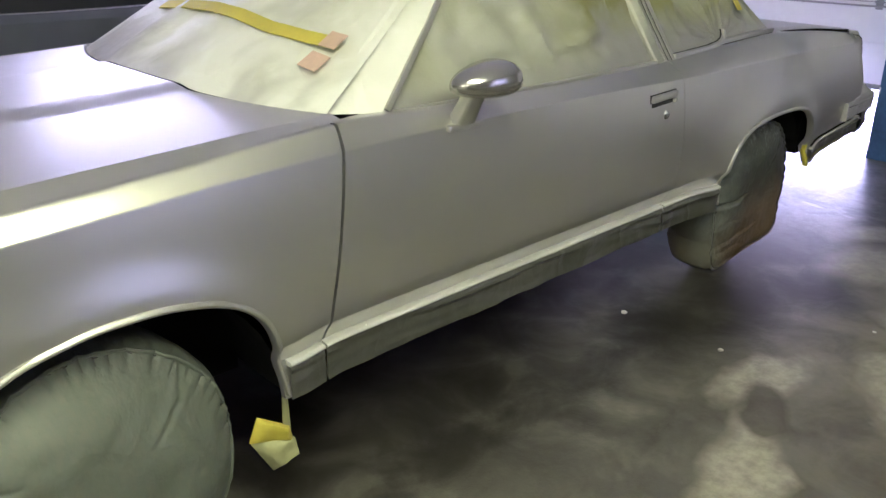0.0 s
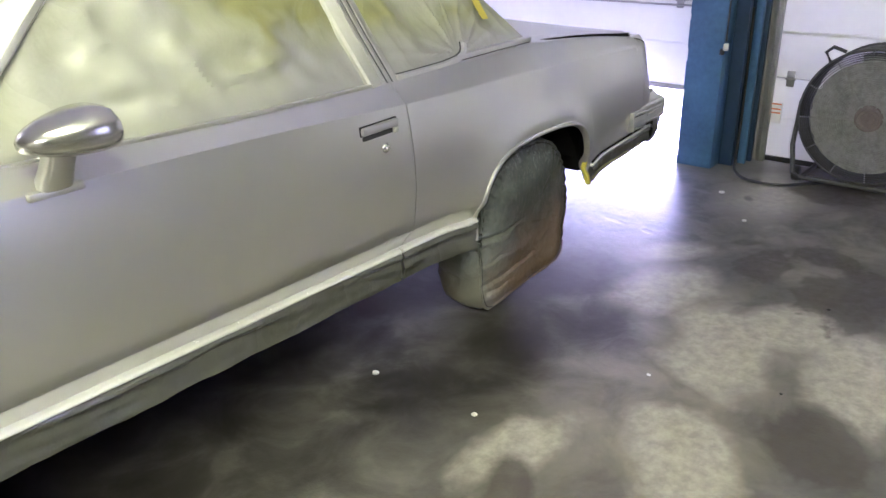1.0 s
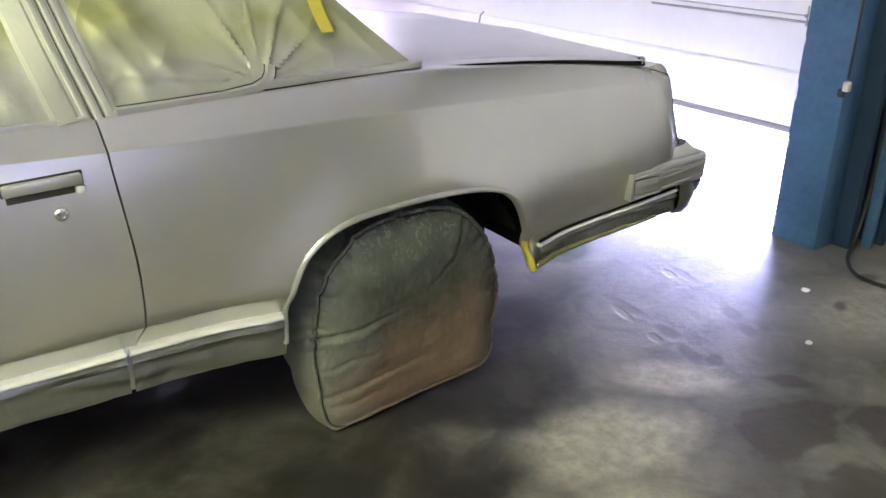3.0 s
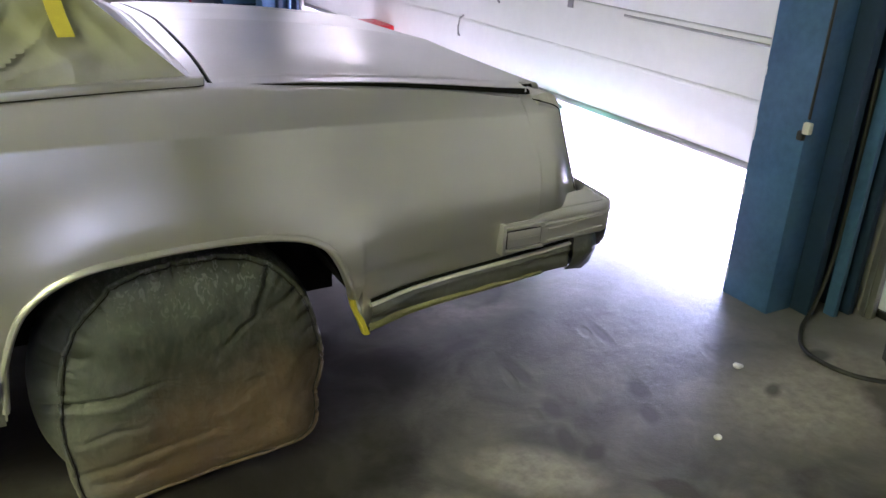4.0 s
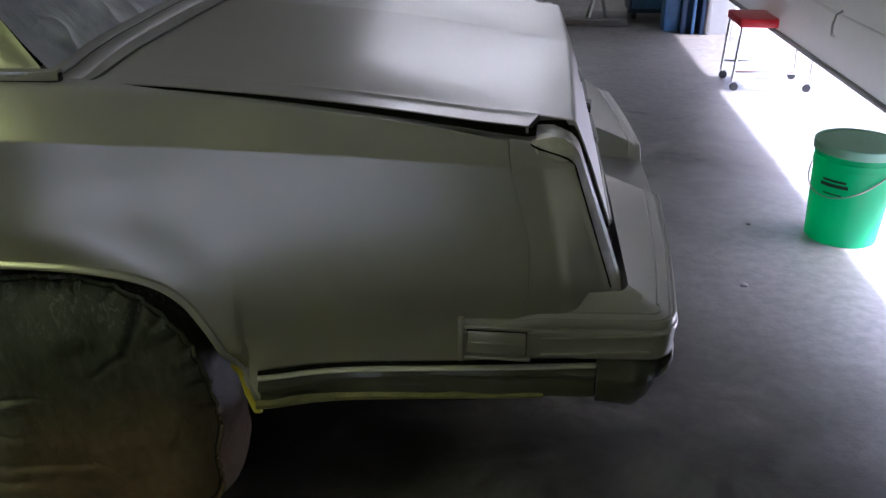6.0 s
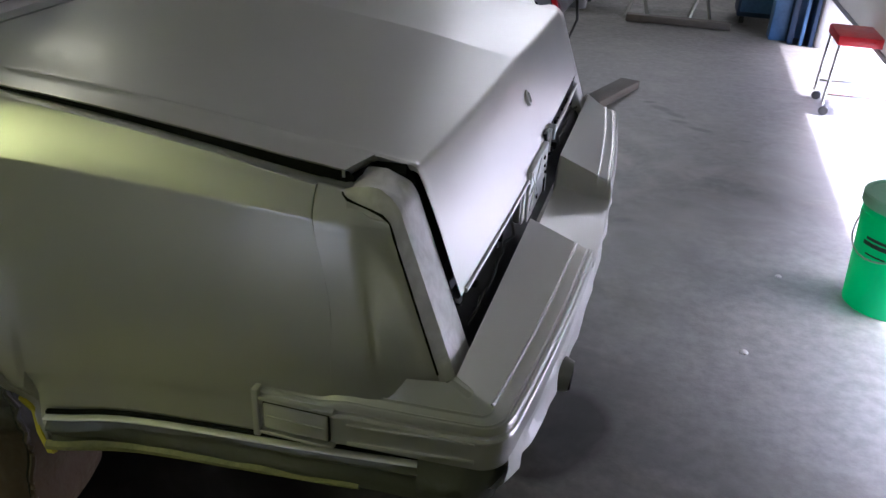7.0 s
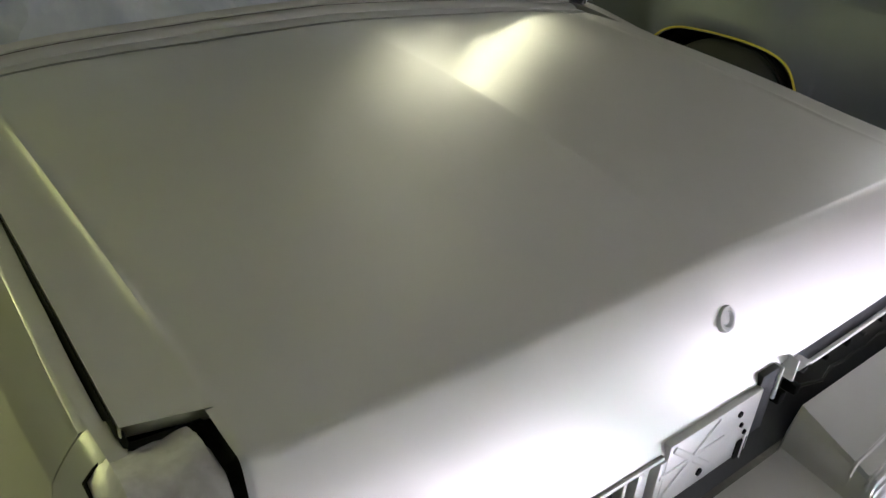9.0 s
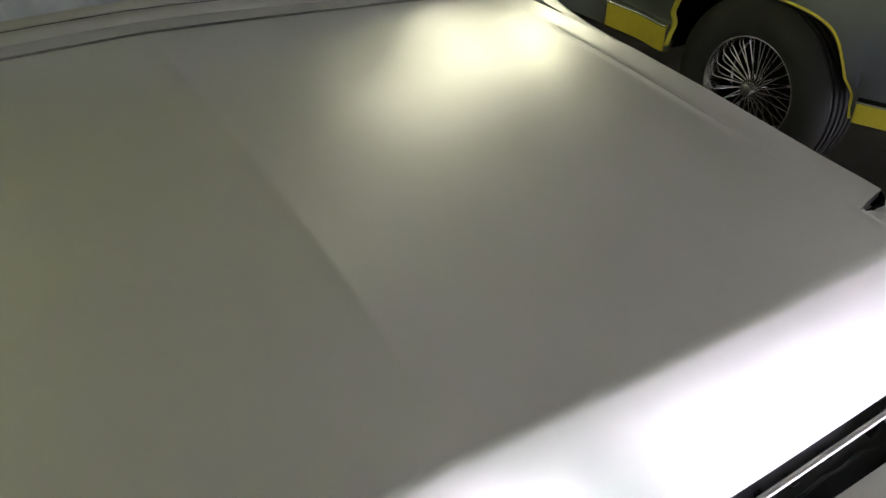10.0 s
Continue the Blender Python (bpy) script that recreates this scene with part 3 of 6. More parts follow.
def taped_skirt(bm, x0, x1, rip=0.006):
    """Lower skirt that was taped and sprayed over."""
    n = max(4, int((x1 - x0) / 0.02))
    rows = []
    for i in range(n + 1):
        x = lerp(x0, x1, i / n)
        bz = bottom_line(x)
        d = strip_rise(x)
        y = sidey(x, 0.40 + d)
        row = []
        for k in range(13):
            z = lerp(0.434 + d, bz - 0.004, k / 12)
            w = rip * (noise.noise((x * 7, z * 30, 3.1)) + 0.6 * noise.noise((x * 19, z * 45, 1.2)) + 0.12 * math.sin(z * 190 + 5 * noise.noise((x * 4, 0, 2.2))) + 1.6 * (0.2 - abs(noise.noise((x * 5 + z * 14, z * 30, 6.3)))))
            roll = 0.011 * math.exp(-(((z - d - 0.4225 + 0.004 * noise.noise((x * 5, 0, 7))) / 0.006) ** 2)) * max(0.0, 0.6 + 1.1 * noise.noise((x * 2.2, 3, 1))) if rip else 0
            row.append((x, y - 0.008 + 0.6 * w - roll, z + 0.3 * w))
        row.append((x, y + 0.03, bz - 0.006))
        rows.append(row)
    grid(bm, rows)


def lid_edge(x):
    """The lid's left edge, with the corner cut for the lamp."""
    return 0.148 - 0.024 * max(0.0, x - 0.35) + 0.078 * smooth(0.943, 0.957, x)


CROWN = [(0.0, 0.036), (0.16, 0.036), (0.4, 0.034), (0.6, 0.027), (0.82, 0.010), (1.03, -0.010), (1.2, -0.012)]


def lidz(x, y):
    a = abs(y - CY)
    z = 0.979 - 0.046 * max(0.0, x / 1.03) ** 1.4
    z -= 0.012 * a / 0.66 + 0.004 * smooth(0.82, 1.0, x)
    z -= 0.010 * smooth(0.10, 0.40, x) * (1 - 0.9 * smooth(0.82, 1.0, x)) * (1 - math.exp(-a / 0.22)) + 0.006 * (a / 0.66) ** 2
    z += 0.018 * max(0.0, math.sin(math.pi * min(1.0, max(0.0, x)))) ** 0.9 * smooth(0.25, 0.62, a)
    z += 0.008 * math.exp(-(((x - 0.27) / 0.17) ** 2)) * smooth(0.30, 0.70, a) * smooth(0.0, 0.15, x)
    z += 0.05 * smooth(0.20, 0.62, x) * (1 - smooth(0.8, 1.0, x)) * max(0.0, a - 0.662)
    z -= 0.006 * (1 - math.exp(-a / 0.10)) * smooth(0.4, 0.9, x) * (1 - 0.5 * smooth(0.80, 1.0, x))
    z += 0.0036 * math.exp(-(((a - 0.661) / 0.006) ** 2)) * smooth(0.15, 0.4, x) * (1 - 0.6 * smooth(0.75, 0.95, x))
    z += chain(CROWN, x) * (1 - min(1.0, a / 0.66) ** 2.5)
    return z + 0.003 * smooth(0.15, 0.5, x) * (1 - smooth(0.90, 1.03, x)) * smooth(0.1, 0.5, a)


def lid_front(y):
    a = abs((y - CY) / 0.73)
    return 0.160 - 0.020 * a * a


def lid_rear(y):
    a = abs((y - CY) / 0.68)
    return 1.040 - 0.010 * a * a


def trunk_lid(bm):
    across = [0.0, 0.004, 0.036, 0.046, 0.10, 0.17, 0.200, 0.212, 0.24, 0.31, 0.38, 0.45, 0.52, 0.58, 0.625, 0.645, 0.653, 0.657, 0.661, 0.665, 0.669]
    across = [(-o, -1) for o in across[:0:-1]] + [(o, 1) for o in across]
    outer = (0.25, 0.6, 0.9, 1.0)
    ks = [k / 26 for k in range(24)] + [0.905, 0.915, 0.925, 0.935, 0.95, 0.975, 1.0]
    rows = []
    for k in ks:
        def at(o):
            y = CY + o
            return lerp(lid_front(y), lid_rear(y) - 0.013, k)
        row = []
        half = CY - lid_edge(at(-0.70))
        cols = [-lerp(0.669, half, q) for q in outer[::-1]] + [o for o, _ in across] + [lerp(0.669, half, q) for q in outer]
        for o in cols:
            x, y = at(o), CY + o
            row.append((x, y, lidz(x, y)))
        rows.append(row)
    last = rows[-1]
    # rolled edge, then the sloping rear face
    for dx, dz in ((0.0026, -0.0004), (0.0052, -0.0013), (0.0076, -0.0029), (0.0097, -0.0053), (0.0115, -0.0084), (0.0132, -0.0120), (0.0148, -0.0158)):
        rows.append([(x + dx, y, z + dz) for x, y, z in last])
    top = rows[-1]
    for k in (0.08, 0.18, 0.3, 0.42, 0.55, 0.7, 0.8, 0.85, 1.0):
        row = []
        for j, (x, y, z) in enumerate(top):
            d = (y - CY) / 0.68
            zb = 0.695 + 0.010 * d * d
            xb = 1.110 - 0.006 * d * d
            if k == 1.0:
                k -= 0.125 * smooth(0.090, 0.100, y - CY) * (1 - smooth(0.198, 0.214, y - CY))
            row.append((lerp(x, xb, k) + 0.014 * k * (1 - k) ** 2, y, lerp(z, zb, k)))
        rows.append(row)
    low = rows[-1]
    rows.append([(x - 0.004, y, z - 0.006) for x, y, z in low])
    rows.append([(x - 0.022, y, z - 0.005) for x, y, z in low])
    grid(bm, rows)
    flange(bm, (0, 0, -0.012))


def lid_gap(bm):
    """Black rubber channel sunk round one side of the lid."""
    rows = []
    for i in range(60):
        x = lerp(0.135, 0.945, i / 59)
        e = lid_edge(x)
        z = lidz(x, e)
        low = min(topz(x), z) - 0.008
        rows.append([(x, e - 0.012, low), (x, e - 0.002, low), (x, e - 0.0015, z - 0.002)])
    for o, m, q in (((0.964, 0.119), (0.9535, 0.134), (0.9530, 0.137)), ((0.965, 0.150), (0.9555, 0.155), (0.9548, 0.157)), ((0.967, 0.182), (0.958, 0.196), (0.957, 0.199)),
                    ((0.978, 0.189), (0.973, 0.204), (0.9725, 0.2075)), ((0.992, 0.191), (0.990, 0.205), (0.990, 0.2095)), ((1.008, 0.191), (1.008, 0.205), (1.008, 0.2098))):
        rows.append([(*o, 0.890), (*m, 0.893), (*q, 0.906)])
    for z in (0.88, 0.86, 0.80, 0.74, 0.68):
        x = 1.3485 - 0.370 * z
        rows.append([(x, 0.190, z), (x, 0.203, z), (x, 0.2105, z)])
    grid(bm, rows)


def hoodz(x, y):
    d = (y - CY) / 0.76
    z = 0.990 + 0.030 * (x + 2.25) * 1.2 - 0.05 * max(0.0, -2.9 - x) ** 1.5
    z += 0.016 * (1 - d * d)
    z += 0.012 * (1 - smooth(0.30, 0.40, abs(d)))
    return z


def hood_rear(y):
    a = abs((y - CY) / 0.76)
    return -2.262 + 0.145 * a**2.6


def hood_panel(bm):
    rows = []
    for i in range(31):
        k = i / 30
        row = []
        for j in range(41):
            d = -1 + 2 * j / 40
            y = CY + d * 0.752
            x = lerp(-3.78 + 0.05 * d * d, hood_rear(y), k)
            row.append((x, y, hoodz(x, y)))
        rows.append(row)
    last = rows[-1]
    rows.append([(x + 0.008, y, z - 0.008) for x, y, z in last])
    grid(bm, rows)
    flange(bm, (0, 0, -0.03))


def fender_top(bm):
    """The flat shelf between a front wing's outer edge and the bonnet."""
    rows = []
    for i in range(36):
        x = lerp(-3.76, -2.115, i / 35)
        t = topz(x)
        y0 = sidey(x, t) + 0.012
        rows.append([(x, lerp(y0, 0.114, k), lerp(t + 0.004, hoodz(x, 0.12) + 0.002, k)) for k in (0, 0.35, 0.7, 1.0)] + [(x, 0.116, hoodz(x, 0.12) - 0.03)])
    grid(bm, rows)


def quarter_top(bm):
    """The shelf between the rear wing's edge and the lid's gap."""
    rows = []
    for i in range(44):
        x = lerp(0.06, 0.958, i / 43)
        t = topz(x)
        y0 = sidey(x, t) + shoulder(x)
        e = min(lid_edge(x), 0.15)
        y1 = max(y0 + 0.004, e - 0.009)
        z1 = t + 0.005
        rows.append([(x, lerp(y0, y1, k), lerp(t + 0.004, z1, k)) for k in (0, 0.4, 0.8, 1.0)] + [(x, y1 + 0.001, z1 - 0.014)])
    grid(bm, rows)


def cap_seam_y(z):
    """Where the cap's side, rolled in, meets the lamp."""
    return 0.093 + 0.003 * smooth(0.82, 0.88, z)


def end_cap(bm):
    """The filler piece behind the wing, its side rolled in softly towards the lamp."""
    rows = []
    ks = (0, 0.2, 0.36, 0.48, 0.58, 0.67, 0.75, 0.82, 0.89, 0.95, 1.0)
    for i in range(24):
        row = []
        for k in ks:
            z = 0.75
            for _ in range(5):
                x = lerp(gap_cap(z) + 0.0004 + 0.0014 * smooth(0.83, 0.86, z), cap_end(z), k)
                c = creasez(x)
                t = lerp(topz(x), c + 0.010, smooth(0.945, 1.0, x))
                z = lerp(0.590, c, i / 17) if i <= 17 else lerp(c, t, (i - 17) / 6)
            y = sidey(x, z)
            row.append((x, lerp(y, max(y, cap_seam_y(z)), smooth(0.40, 1.05, k)), z))
        x, y, z = row[-1]
        row += [(x - 0.004, y + 0.004, z), (x - 0.02, y + 0.010, z)]
        rows.append(row)
    top = rows[-1]
    rows.append([(x, y + 0.006, z + 0.002) for x, y, z in top])
    rows.append([(x, max(y + 0.010, 0.118), z + 0.003) for x, y, z in top])
    grid(bm, rows)
    flange(bm, (0, 0.010, 0))


def lamp_mask(bm):
    """The lamp fin under tape: a narrow side, a crisp edge, a leaning rear face and a blunt crinkled top."""
    rows = []
    for i in range(51):
        z = lerp(0.615, 0.868, i / 50)
        xs, ys = cap_end(z), cap_seam_y(z) + 0.001
        xe, xi = 1.3484 - 0.364 * z, 1.3545 - 0.370 * z
        ye = 0.112 + 0.0006 * noise.noise((1, z * 25, 2))
        prof = [(xs - 0.03, ys + 0.006), (xs - 0.001, ys), (lerp(xs, xe, 0.5), lerp(ys, ye, 0.5) - 0.0015 + 0.001 * noise.noise((0, z * 30, 5.0))), (xe - 0.001, ye - 0.001), (xe + 0.001, ye + 0.001)]
        for q in (0.12, 0.25, 0.38, 0.5, 0.62, 0.75, 0.87, 0.94):
            w = 0.0004 * noise.noise((q * 5, z * 9, 7)) + 0.0006 * noise.noise((q * 22, z * 30, 3))
            prof.append((lerp(xe, xi, q) + 0.001 + 0.002 * math.sin(math.pi * q) + w, lerp(ye, 0.194, q)))
        prof += [(xi - 0.001, 0.1935), (xi - 0.006, 0.1955), (xi - 0.03, 0.1965)]
        rows.append([(a, b, z) for a, b in prof])
    # blunt top, folded over forwards, with a slanting patch on the outer side
    top, n = rows[-1], len(rows[-1]) - 1
    for k in (0.04, 0.08, 0.13, 0.19, 0.26, 0.34, 0.42, 0.5, 0.58, 0.66, 0.74, 0.82, 0.9, 0.96, 1.0):
        row = []
        for j, (x, y, z) in enumerate(top):
            if j <= 1:
                front, hump = (0.958, 0.097, 0.887), 0.0
            elif j <= 4:
                q = (j - 1) / 3
                front, hump = (lerp(0.958, 0.944, q), lerp(0.097, 0.119, q), lerp(0.887, 0.892, q)), 0.024 * q
            else:
                q = min(1.0, (j - 4) / (n - 6))
                front, hump = (lerp(0.944, 0.957, q), lerp(0.119, 0.186, q), lerp(0.892, 0.903, q)), lerp(0.024, 0.016, q)
            up = hump * math.sin(math.pi * k ** 0.7)
            crease = (0.0022 * noise.noise((x * 30 + k * 5, y * 60, 3)) + 0.0020 * noise.noise((k * 16, y * 130, 8))) * min(1.0, 6 * k)
            row.append((lerp(x, front[0], k), lerp(y, front[1], k) + 0.5 * crease, lerp(z, front[2], k) + up + crease - (0.02 if j == 0 else 0)))
        rows.append(row)
    rows.append([(x + 0.002, y + 0.001, z - 0.025) for x, y, z in rows[-1]])
    grid(bm, rows)


def lamp_seam(bm):
    """The dark line where the lamp meets the cap."""
    pts = []
    for i in range(22):
        z = lerp(0.630, 0.862, i / 21)
        pts.append((cap_end(z) + 0.0005, cap_seam_y(z) - 0.0004 + 0.0006 * noise.noise((0, z * 40, 4)), z))
    pts += [(1.010, 0.0965, 0.871), (0.992, 0.0965, 0.8775), (0.975, 0.0962, 0.8825), (0.959, 0.0962, 0.8875), (0.949, 0.107, 0.889), (0.942, 0.120, 0.891), (0.947, 0.134, 0.894)]
    tube(bm, pts, [0.0017 + 0.0008 * noise.noise((i * 0.7, 2, 1)) for i in range(len(pts))], 6)


def bumper_path(n=100):
    """Plan line of the rear bumper's face, left side, round the back, right side."""
    half = []
    for i in range(15):
        half.append((lerp(0.835, 1.175, i / 14), 0.034 + 0.012 * (i / 14) ** 2, 0.0))
    for i in range(1, 10):
        a = radians(84 * i / 10)
        half.append((1.175 + 0.047 * math.sin(a), 0.046 + 0.040 * (1 - math.cos(a)), smooth(0.0, 1.0, i / 10)))
    for i in range(121):
        y = lerp(0.090, CY, i / 120)
        d = (CY - y) / (CY - 0.09)
        half.append((1.224 + 0.046 * (1 - d**2), y, 1.0))
    return half


def bumper_section(x, y, w):
    """(out, height) of the bumper's skin; w: 0 on the side, 1 at the back."""
    p = (1 - smooth(0.160, 0.190, abs(y - CY + 0.012))) * (w >= 1)
    rise = smooth(0.935, 0.975, x)
    inner_z = lerp(lerp(0.582, 0.628, rise), 0.640, w)
    inner_z = lerp(inner_z, 0.565, p)
    q = lerp(0.42, 1.0, w)
    low = 0.013 * (1 - w) * (1 - 0.6 * rise)
    spec = ((-0.0375, 0.6015), (-0.0360, 0.6045), (-0.0335, 0.6045), (-0.0318, 0.6000), (-0.0130, 0.5915), (-0.0115, 0.5945), (-0.0085, 0.5945), (-0.0070, 0.5905), (-0.0055, 0.5905), (-0.0040, 0.5930), (-0.0005, 0.5915), (0.0010, 0.586),
            (0.001, 0.580), (-0.002, 0.5785), (-0.002, 0.5755), (0.003, 0.5735), (0.0045, 0.568), (0.002, 0.563), (0.000, 0.515))
    out = [(0, inner_z - 0.045), (0, inner_z), (0, 0)]
    for i, (o, z) in enumerate(spec):
        zp = lerp(0.548, 0.565, max(0.0, -o) / 0.13) if i < 12 else min(z, 0.546 - 0.002 * (i - 12))
        out.append((o * q if o < -0.003 else o, lerp(min(z - low, inner_z), zp, p)))
    return out + [(-0.012, 0.500), (-0.03, 0.498)]


def bumper_skin(bm, section):
    half = bumper_path()
    full = half + [(x, 2 * CY - y, w) for x, y, w in half[-2::-1]]
    rows = []
    for i, (x, y, w) in enumerate(full):
        a, b = full[max(i - 1, 0)], full[min(i + 1, len(full) - 1)]
        d = Vector((b[0] - a[0], b[1] - a[1], 0)).normalized()
        n = Vector((d.y, -d.x, 0))
        yy = y if y <= CY else 2 * CY - y
        row = [Vector((x, y, 0)) + n * o + Vector((0, 0, z)) for o, z in section(x, yy, w)]
        outer = row[3]
        iy = 0.070 + 0.012 * smooth(1.05, 1.12, x)
        ix, iy = min(outer.x, 1.120 + 0.012 * w), max(min(outer.y, 2 * CY - iy), iy)
        row[1].x, row[1].y = ix, iy
        row[0].x, row[0].y = ix - 0.006, lerp(iy, CY, 0.01)
        row[2] = row[1].lerp(outer, 0.5)
        rows.append(row)
    grid(bm, rows)


def valance_section(x, y, w):
    k = smooth(0.5, 1.0, w)
    rip = 0.016 * (0.35 - abs(noise.noise((y * 5.5, x * 4, 1.7))) * 2) * k
    rip2 = 0.026 * noise.noise((y * 4.5, x * 4, 8.7)) * k + 0.005 * noise.noise((y * 17, x * 5, 2.7)) * k
    drop = lerp(0.462, lerp(0.448, 0.405, smooth(0.10, 0.50, min(y, 2 * CY - y))), k) - 0.050 * k * (1 - smooth(0.05, 0.50, abs(y - 0.80))) + rip * 0.15
    return [(-0.03, 0.525), (0.000, 0.524 * k + 0.498 * (1 - k)), (0.004 * k + rip * 0.4, 0.500), (0.002 * k + rip, 0.470), (-0.006 * k + rip2, lerp(0.455, drop, 0.5)), (-0.016 * k + rip, drop), (-0.05, drop - 0.006)]


def valance_skin(bm):
    half = [p for p in bumper_path() if p[0] > 1.2185]
    full = half + [(x, 2 * CY - y, w) for x, y, w in half[-2::-1]]
    rows = []
    for i, (x, y, w) in enumerate(full):
        a, b = full[max(i - 1, 0)], full[min(i + 1, len(full) - 1)]
        d = Vector((b[0] - a[0], b[1] - a[1], 0)).normalized()
        n = Vector((d.y, -d.x, 0))
        rows.append([Vector((x, y, 0)) + n * o + Vector((0, 0, z)) for o, z in valance_section(x, y, w)])
    grid(bm, rows)


# glasshouse
def sheet(bm, corners, nu=18, nv=14, bulge=0.0, rough=0.006, seed=0.0, way=(0, -1, 0), fan=None):
    """A soft, crumpled sheet over four corners."""
    a, b, c, d = (Vector(p) for p in corners)
    w = Vector(way)
    rows = []
    for i in range(nu + 1):
        u = i / nu
        row = []
        for j in range(nv + 1):
            v = j / nv
            p = a.lerp(b, u).lerp(d.lerp(c, u), v)
            e = min(1.0, 6 * min(u, 1 - u, v, 1 - v))
            s = noise.noise((p.x * 6 + seed, p.y * 6, p.z * 6)) + 0.5 * noise.noise((p.x * 15 + seed, p.y * 15, p.z * 15))
            q = p.x * 0.8 + p.z * 0.6
            s += 2.2 * (0.25 - abs(noise.noise((q * 9 + seed, p.z * 2.2, p.x * 2.0)))) + 1.3 * (0.25 - abs(noise.noise((p.x * 4, p.z * 13 + seed, 2.7))))
            if fan:
                # folds that run out from a gathered corner
                dx, dz = p.x - fan[0], p.z - fan[1]
                far = math.hypot(dx, dz)
                th = math.atan2(dz, dx)
                s += (1.6 * max(0.0, math.sin(13 * th + 3 * noise.noise((th * 2, seed, 1)))) ** 2 - 0.5) * math.exp(-far / 0.16) * smooth(0.0, 0.04, far)
            row.append(p + w * (bulge * 16 * u * (1 - u) * v * (1 - v) + rough * s * e))
        rows.append(row)
    grid(bm, rows)


def bar(bm, pts, width, depth, way=(0, -1, 0)):
    """A flat moulding along points, rounded on its outer face."""
    pts = [Vector(p) for p in pts]
    w = Vector(way).normalized()
    rows = []
    for i, p in enumerate(pts):
        d = (pts[min(i + 1, len(pts) - 1)] - pts[max(i - 1, 0)]).normalized()
        n = d.cross(w).normalized()
        rows.append([p + n * width * u + w * depth * v for u, v in ((-0.5, -0.6), (-0.5, 0.5), (-0.38, 0.9), (0, 1.0), (0.38, 0.9), (0.5, 0.5), (0.5, -0.6))])
    vs = grid(bm, rows)
    bm.faces.new(vs[0]), bm.faces.new(vs[-1][::-1])


COVER_R = [(-180, 0.268), (-150, 0.307), (-128, 0.375), (-110, 0.315), (-99, 0.296), (-61, 0.300), (-37, 0.395), (-19, 0.350), (-6, 0.351), (11, 0.341), (27, 0.346), (41, 0.347), (51, 0.345), (60, 0.338), (69, 0.326), (80, 0.311), (91, 0.304), (101, 0.304), (115, 0.305), (126, 0.291), (140, 0.285), (155, 0.272), (170, 0.264), (180, 0.268)]
# creases: start x and height, end x and height, depth
CREASES = [(-0.26, 0.320, 0.02, 0.345, 0.016), (-0.25, 0.42, -0.15, 0.438, 0.008), (-0.22, 0.13, 0.16, 0.19, 0.006), (-0.23, 0.225, -0.02, 0.25, 0.006),
           (0.215, 0.585, 0.165, 0.43, 0.014), (0.165, 0.45, 0.06, 0.38, 0.006), (-0.21, 0.09, -0.05, 0.11, 0.007)]


def cover_point(cx, front, r, o, a):
    """A place on a cloth bag drawn over a tyre: flat face, gathered rim, slanting hem."""
    y0 = 0.055 if not front else 0.03
    zc = 0.315
    c, s = math.cos(a), math.sin(a)
    d = (math.degrees(a) + 180) % 360 - 180
    R = chain(COVER_R, d) if not front else 0.308
    R = lerp(R, max(R, 0.312), smooth(0.012, 0.05, o))
    g = 1 + 0.015 * noise.noise((c * 2.2, s * 2.2, cx))
    x, z = cx + R * r * g * c, zc + R * r * g * s
    hem = 0.020 + 0.055 * (x - cx + 0.21) / 0.53 if not front else 0.03
    if z < hem:
        z = hem + (z - hem) * 0.10
    fold = 0.012 * noise.noise((x * 5, z * 8, 0.5 + cx)) + 0.006 * noise.noise((x * 13, z * 19, 4.5 + cx))
    for x0, z0, x1, z1, dep in CREASES:
        ax, az = x1 - x0, z1 - z0
        n2 = ax * ax + az * az
        k = ((x - cx - x0) * ax + (z - z0) * az) / n2
        if -0.1 < k < 1.0:
            off = ((x - cx - x0) * az - (z - z0) * ax) / math.sqrt(n2) + 0.012 * noise.noise((k * 2.5, z0 * 20, cx))
            fold += dep * (0.85 * math.exp(-((off / 0.007) ** 2)) - 0.28 * math.exp(-(((off - 0.017) / 0.014) ** 2))) * smooth(1.0, 0.3, k) * smooth(1.0, 0.93, r)
    pucker = max(0.0, math.sin(44 * a + 9 * noise.noise((a * 2, 1, 1)))) ** 3
    pleat = 0.010 * pucker * smooth(0.80, 0.95, r) * smooth(-0.4, 0.3, s + 0.5 * noise.noise((a * 3, 2, 2)))
    pleat += 0.016 * max(0.0, 0.16 - abs(noise.noise((a * 7, r * 1.2, 3.3)))) * smooth(0.62, 0.95, r) * smooth(-0.1, 0.6, s)
    low = smooth(0.42, 0.25, z)
    pleat += 0.011 * (max(0.0, 0.14 - abs(noise.noise((x * 7 + z * 9, z * 16, 5.1)))) + 0.7 * max(0.0, 0.12 - abs(noise.noise((x * 17, z * 26 - x * 9, 8.4))))) * low
    y = y0 + o + (fold + pleat) * (0.5 + 0.5 * smooth(0.0, 0.5, r))
    if front:
        y += 0.022 * math.sin(9 * x + 14 * z) * smooth(0.2, 0.8, r)
    return Vector((x, y, max(0.008, z)))


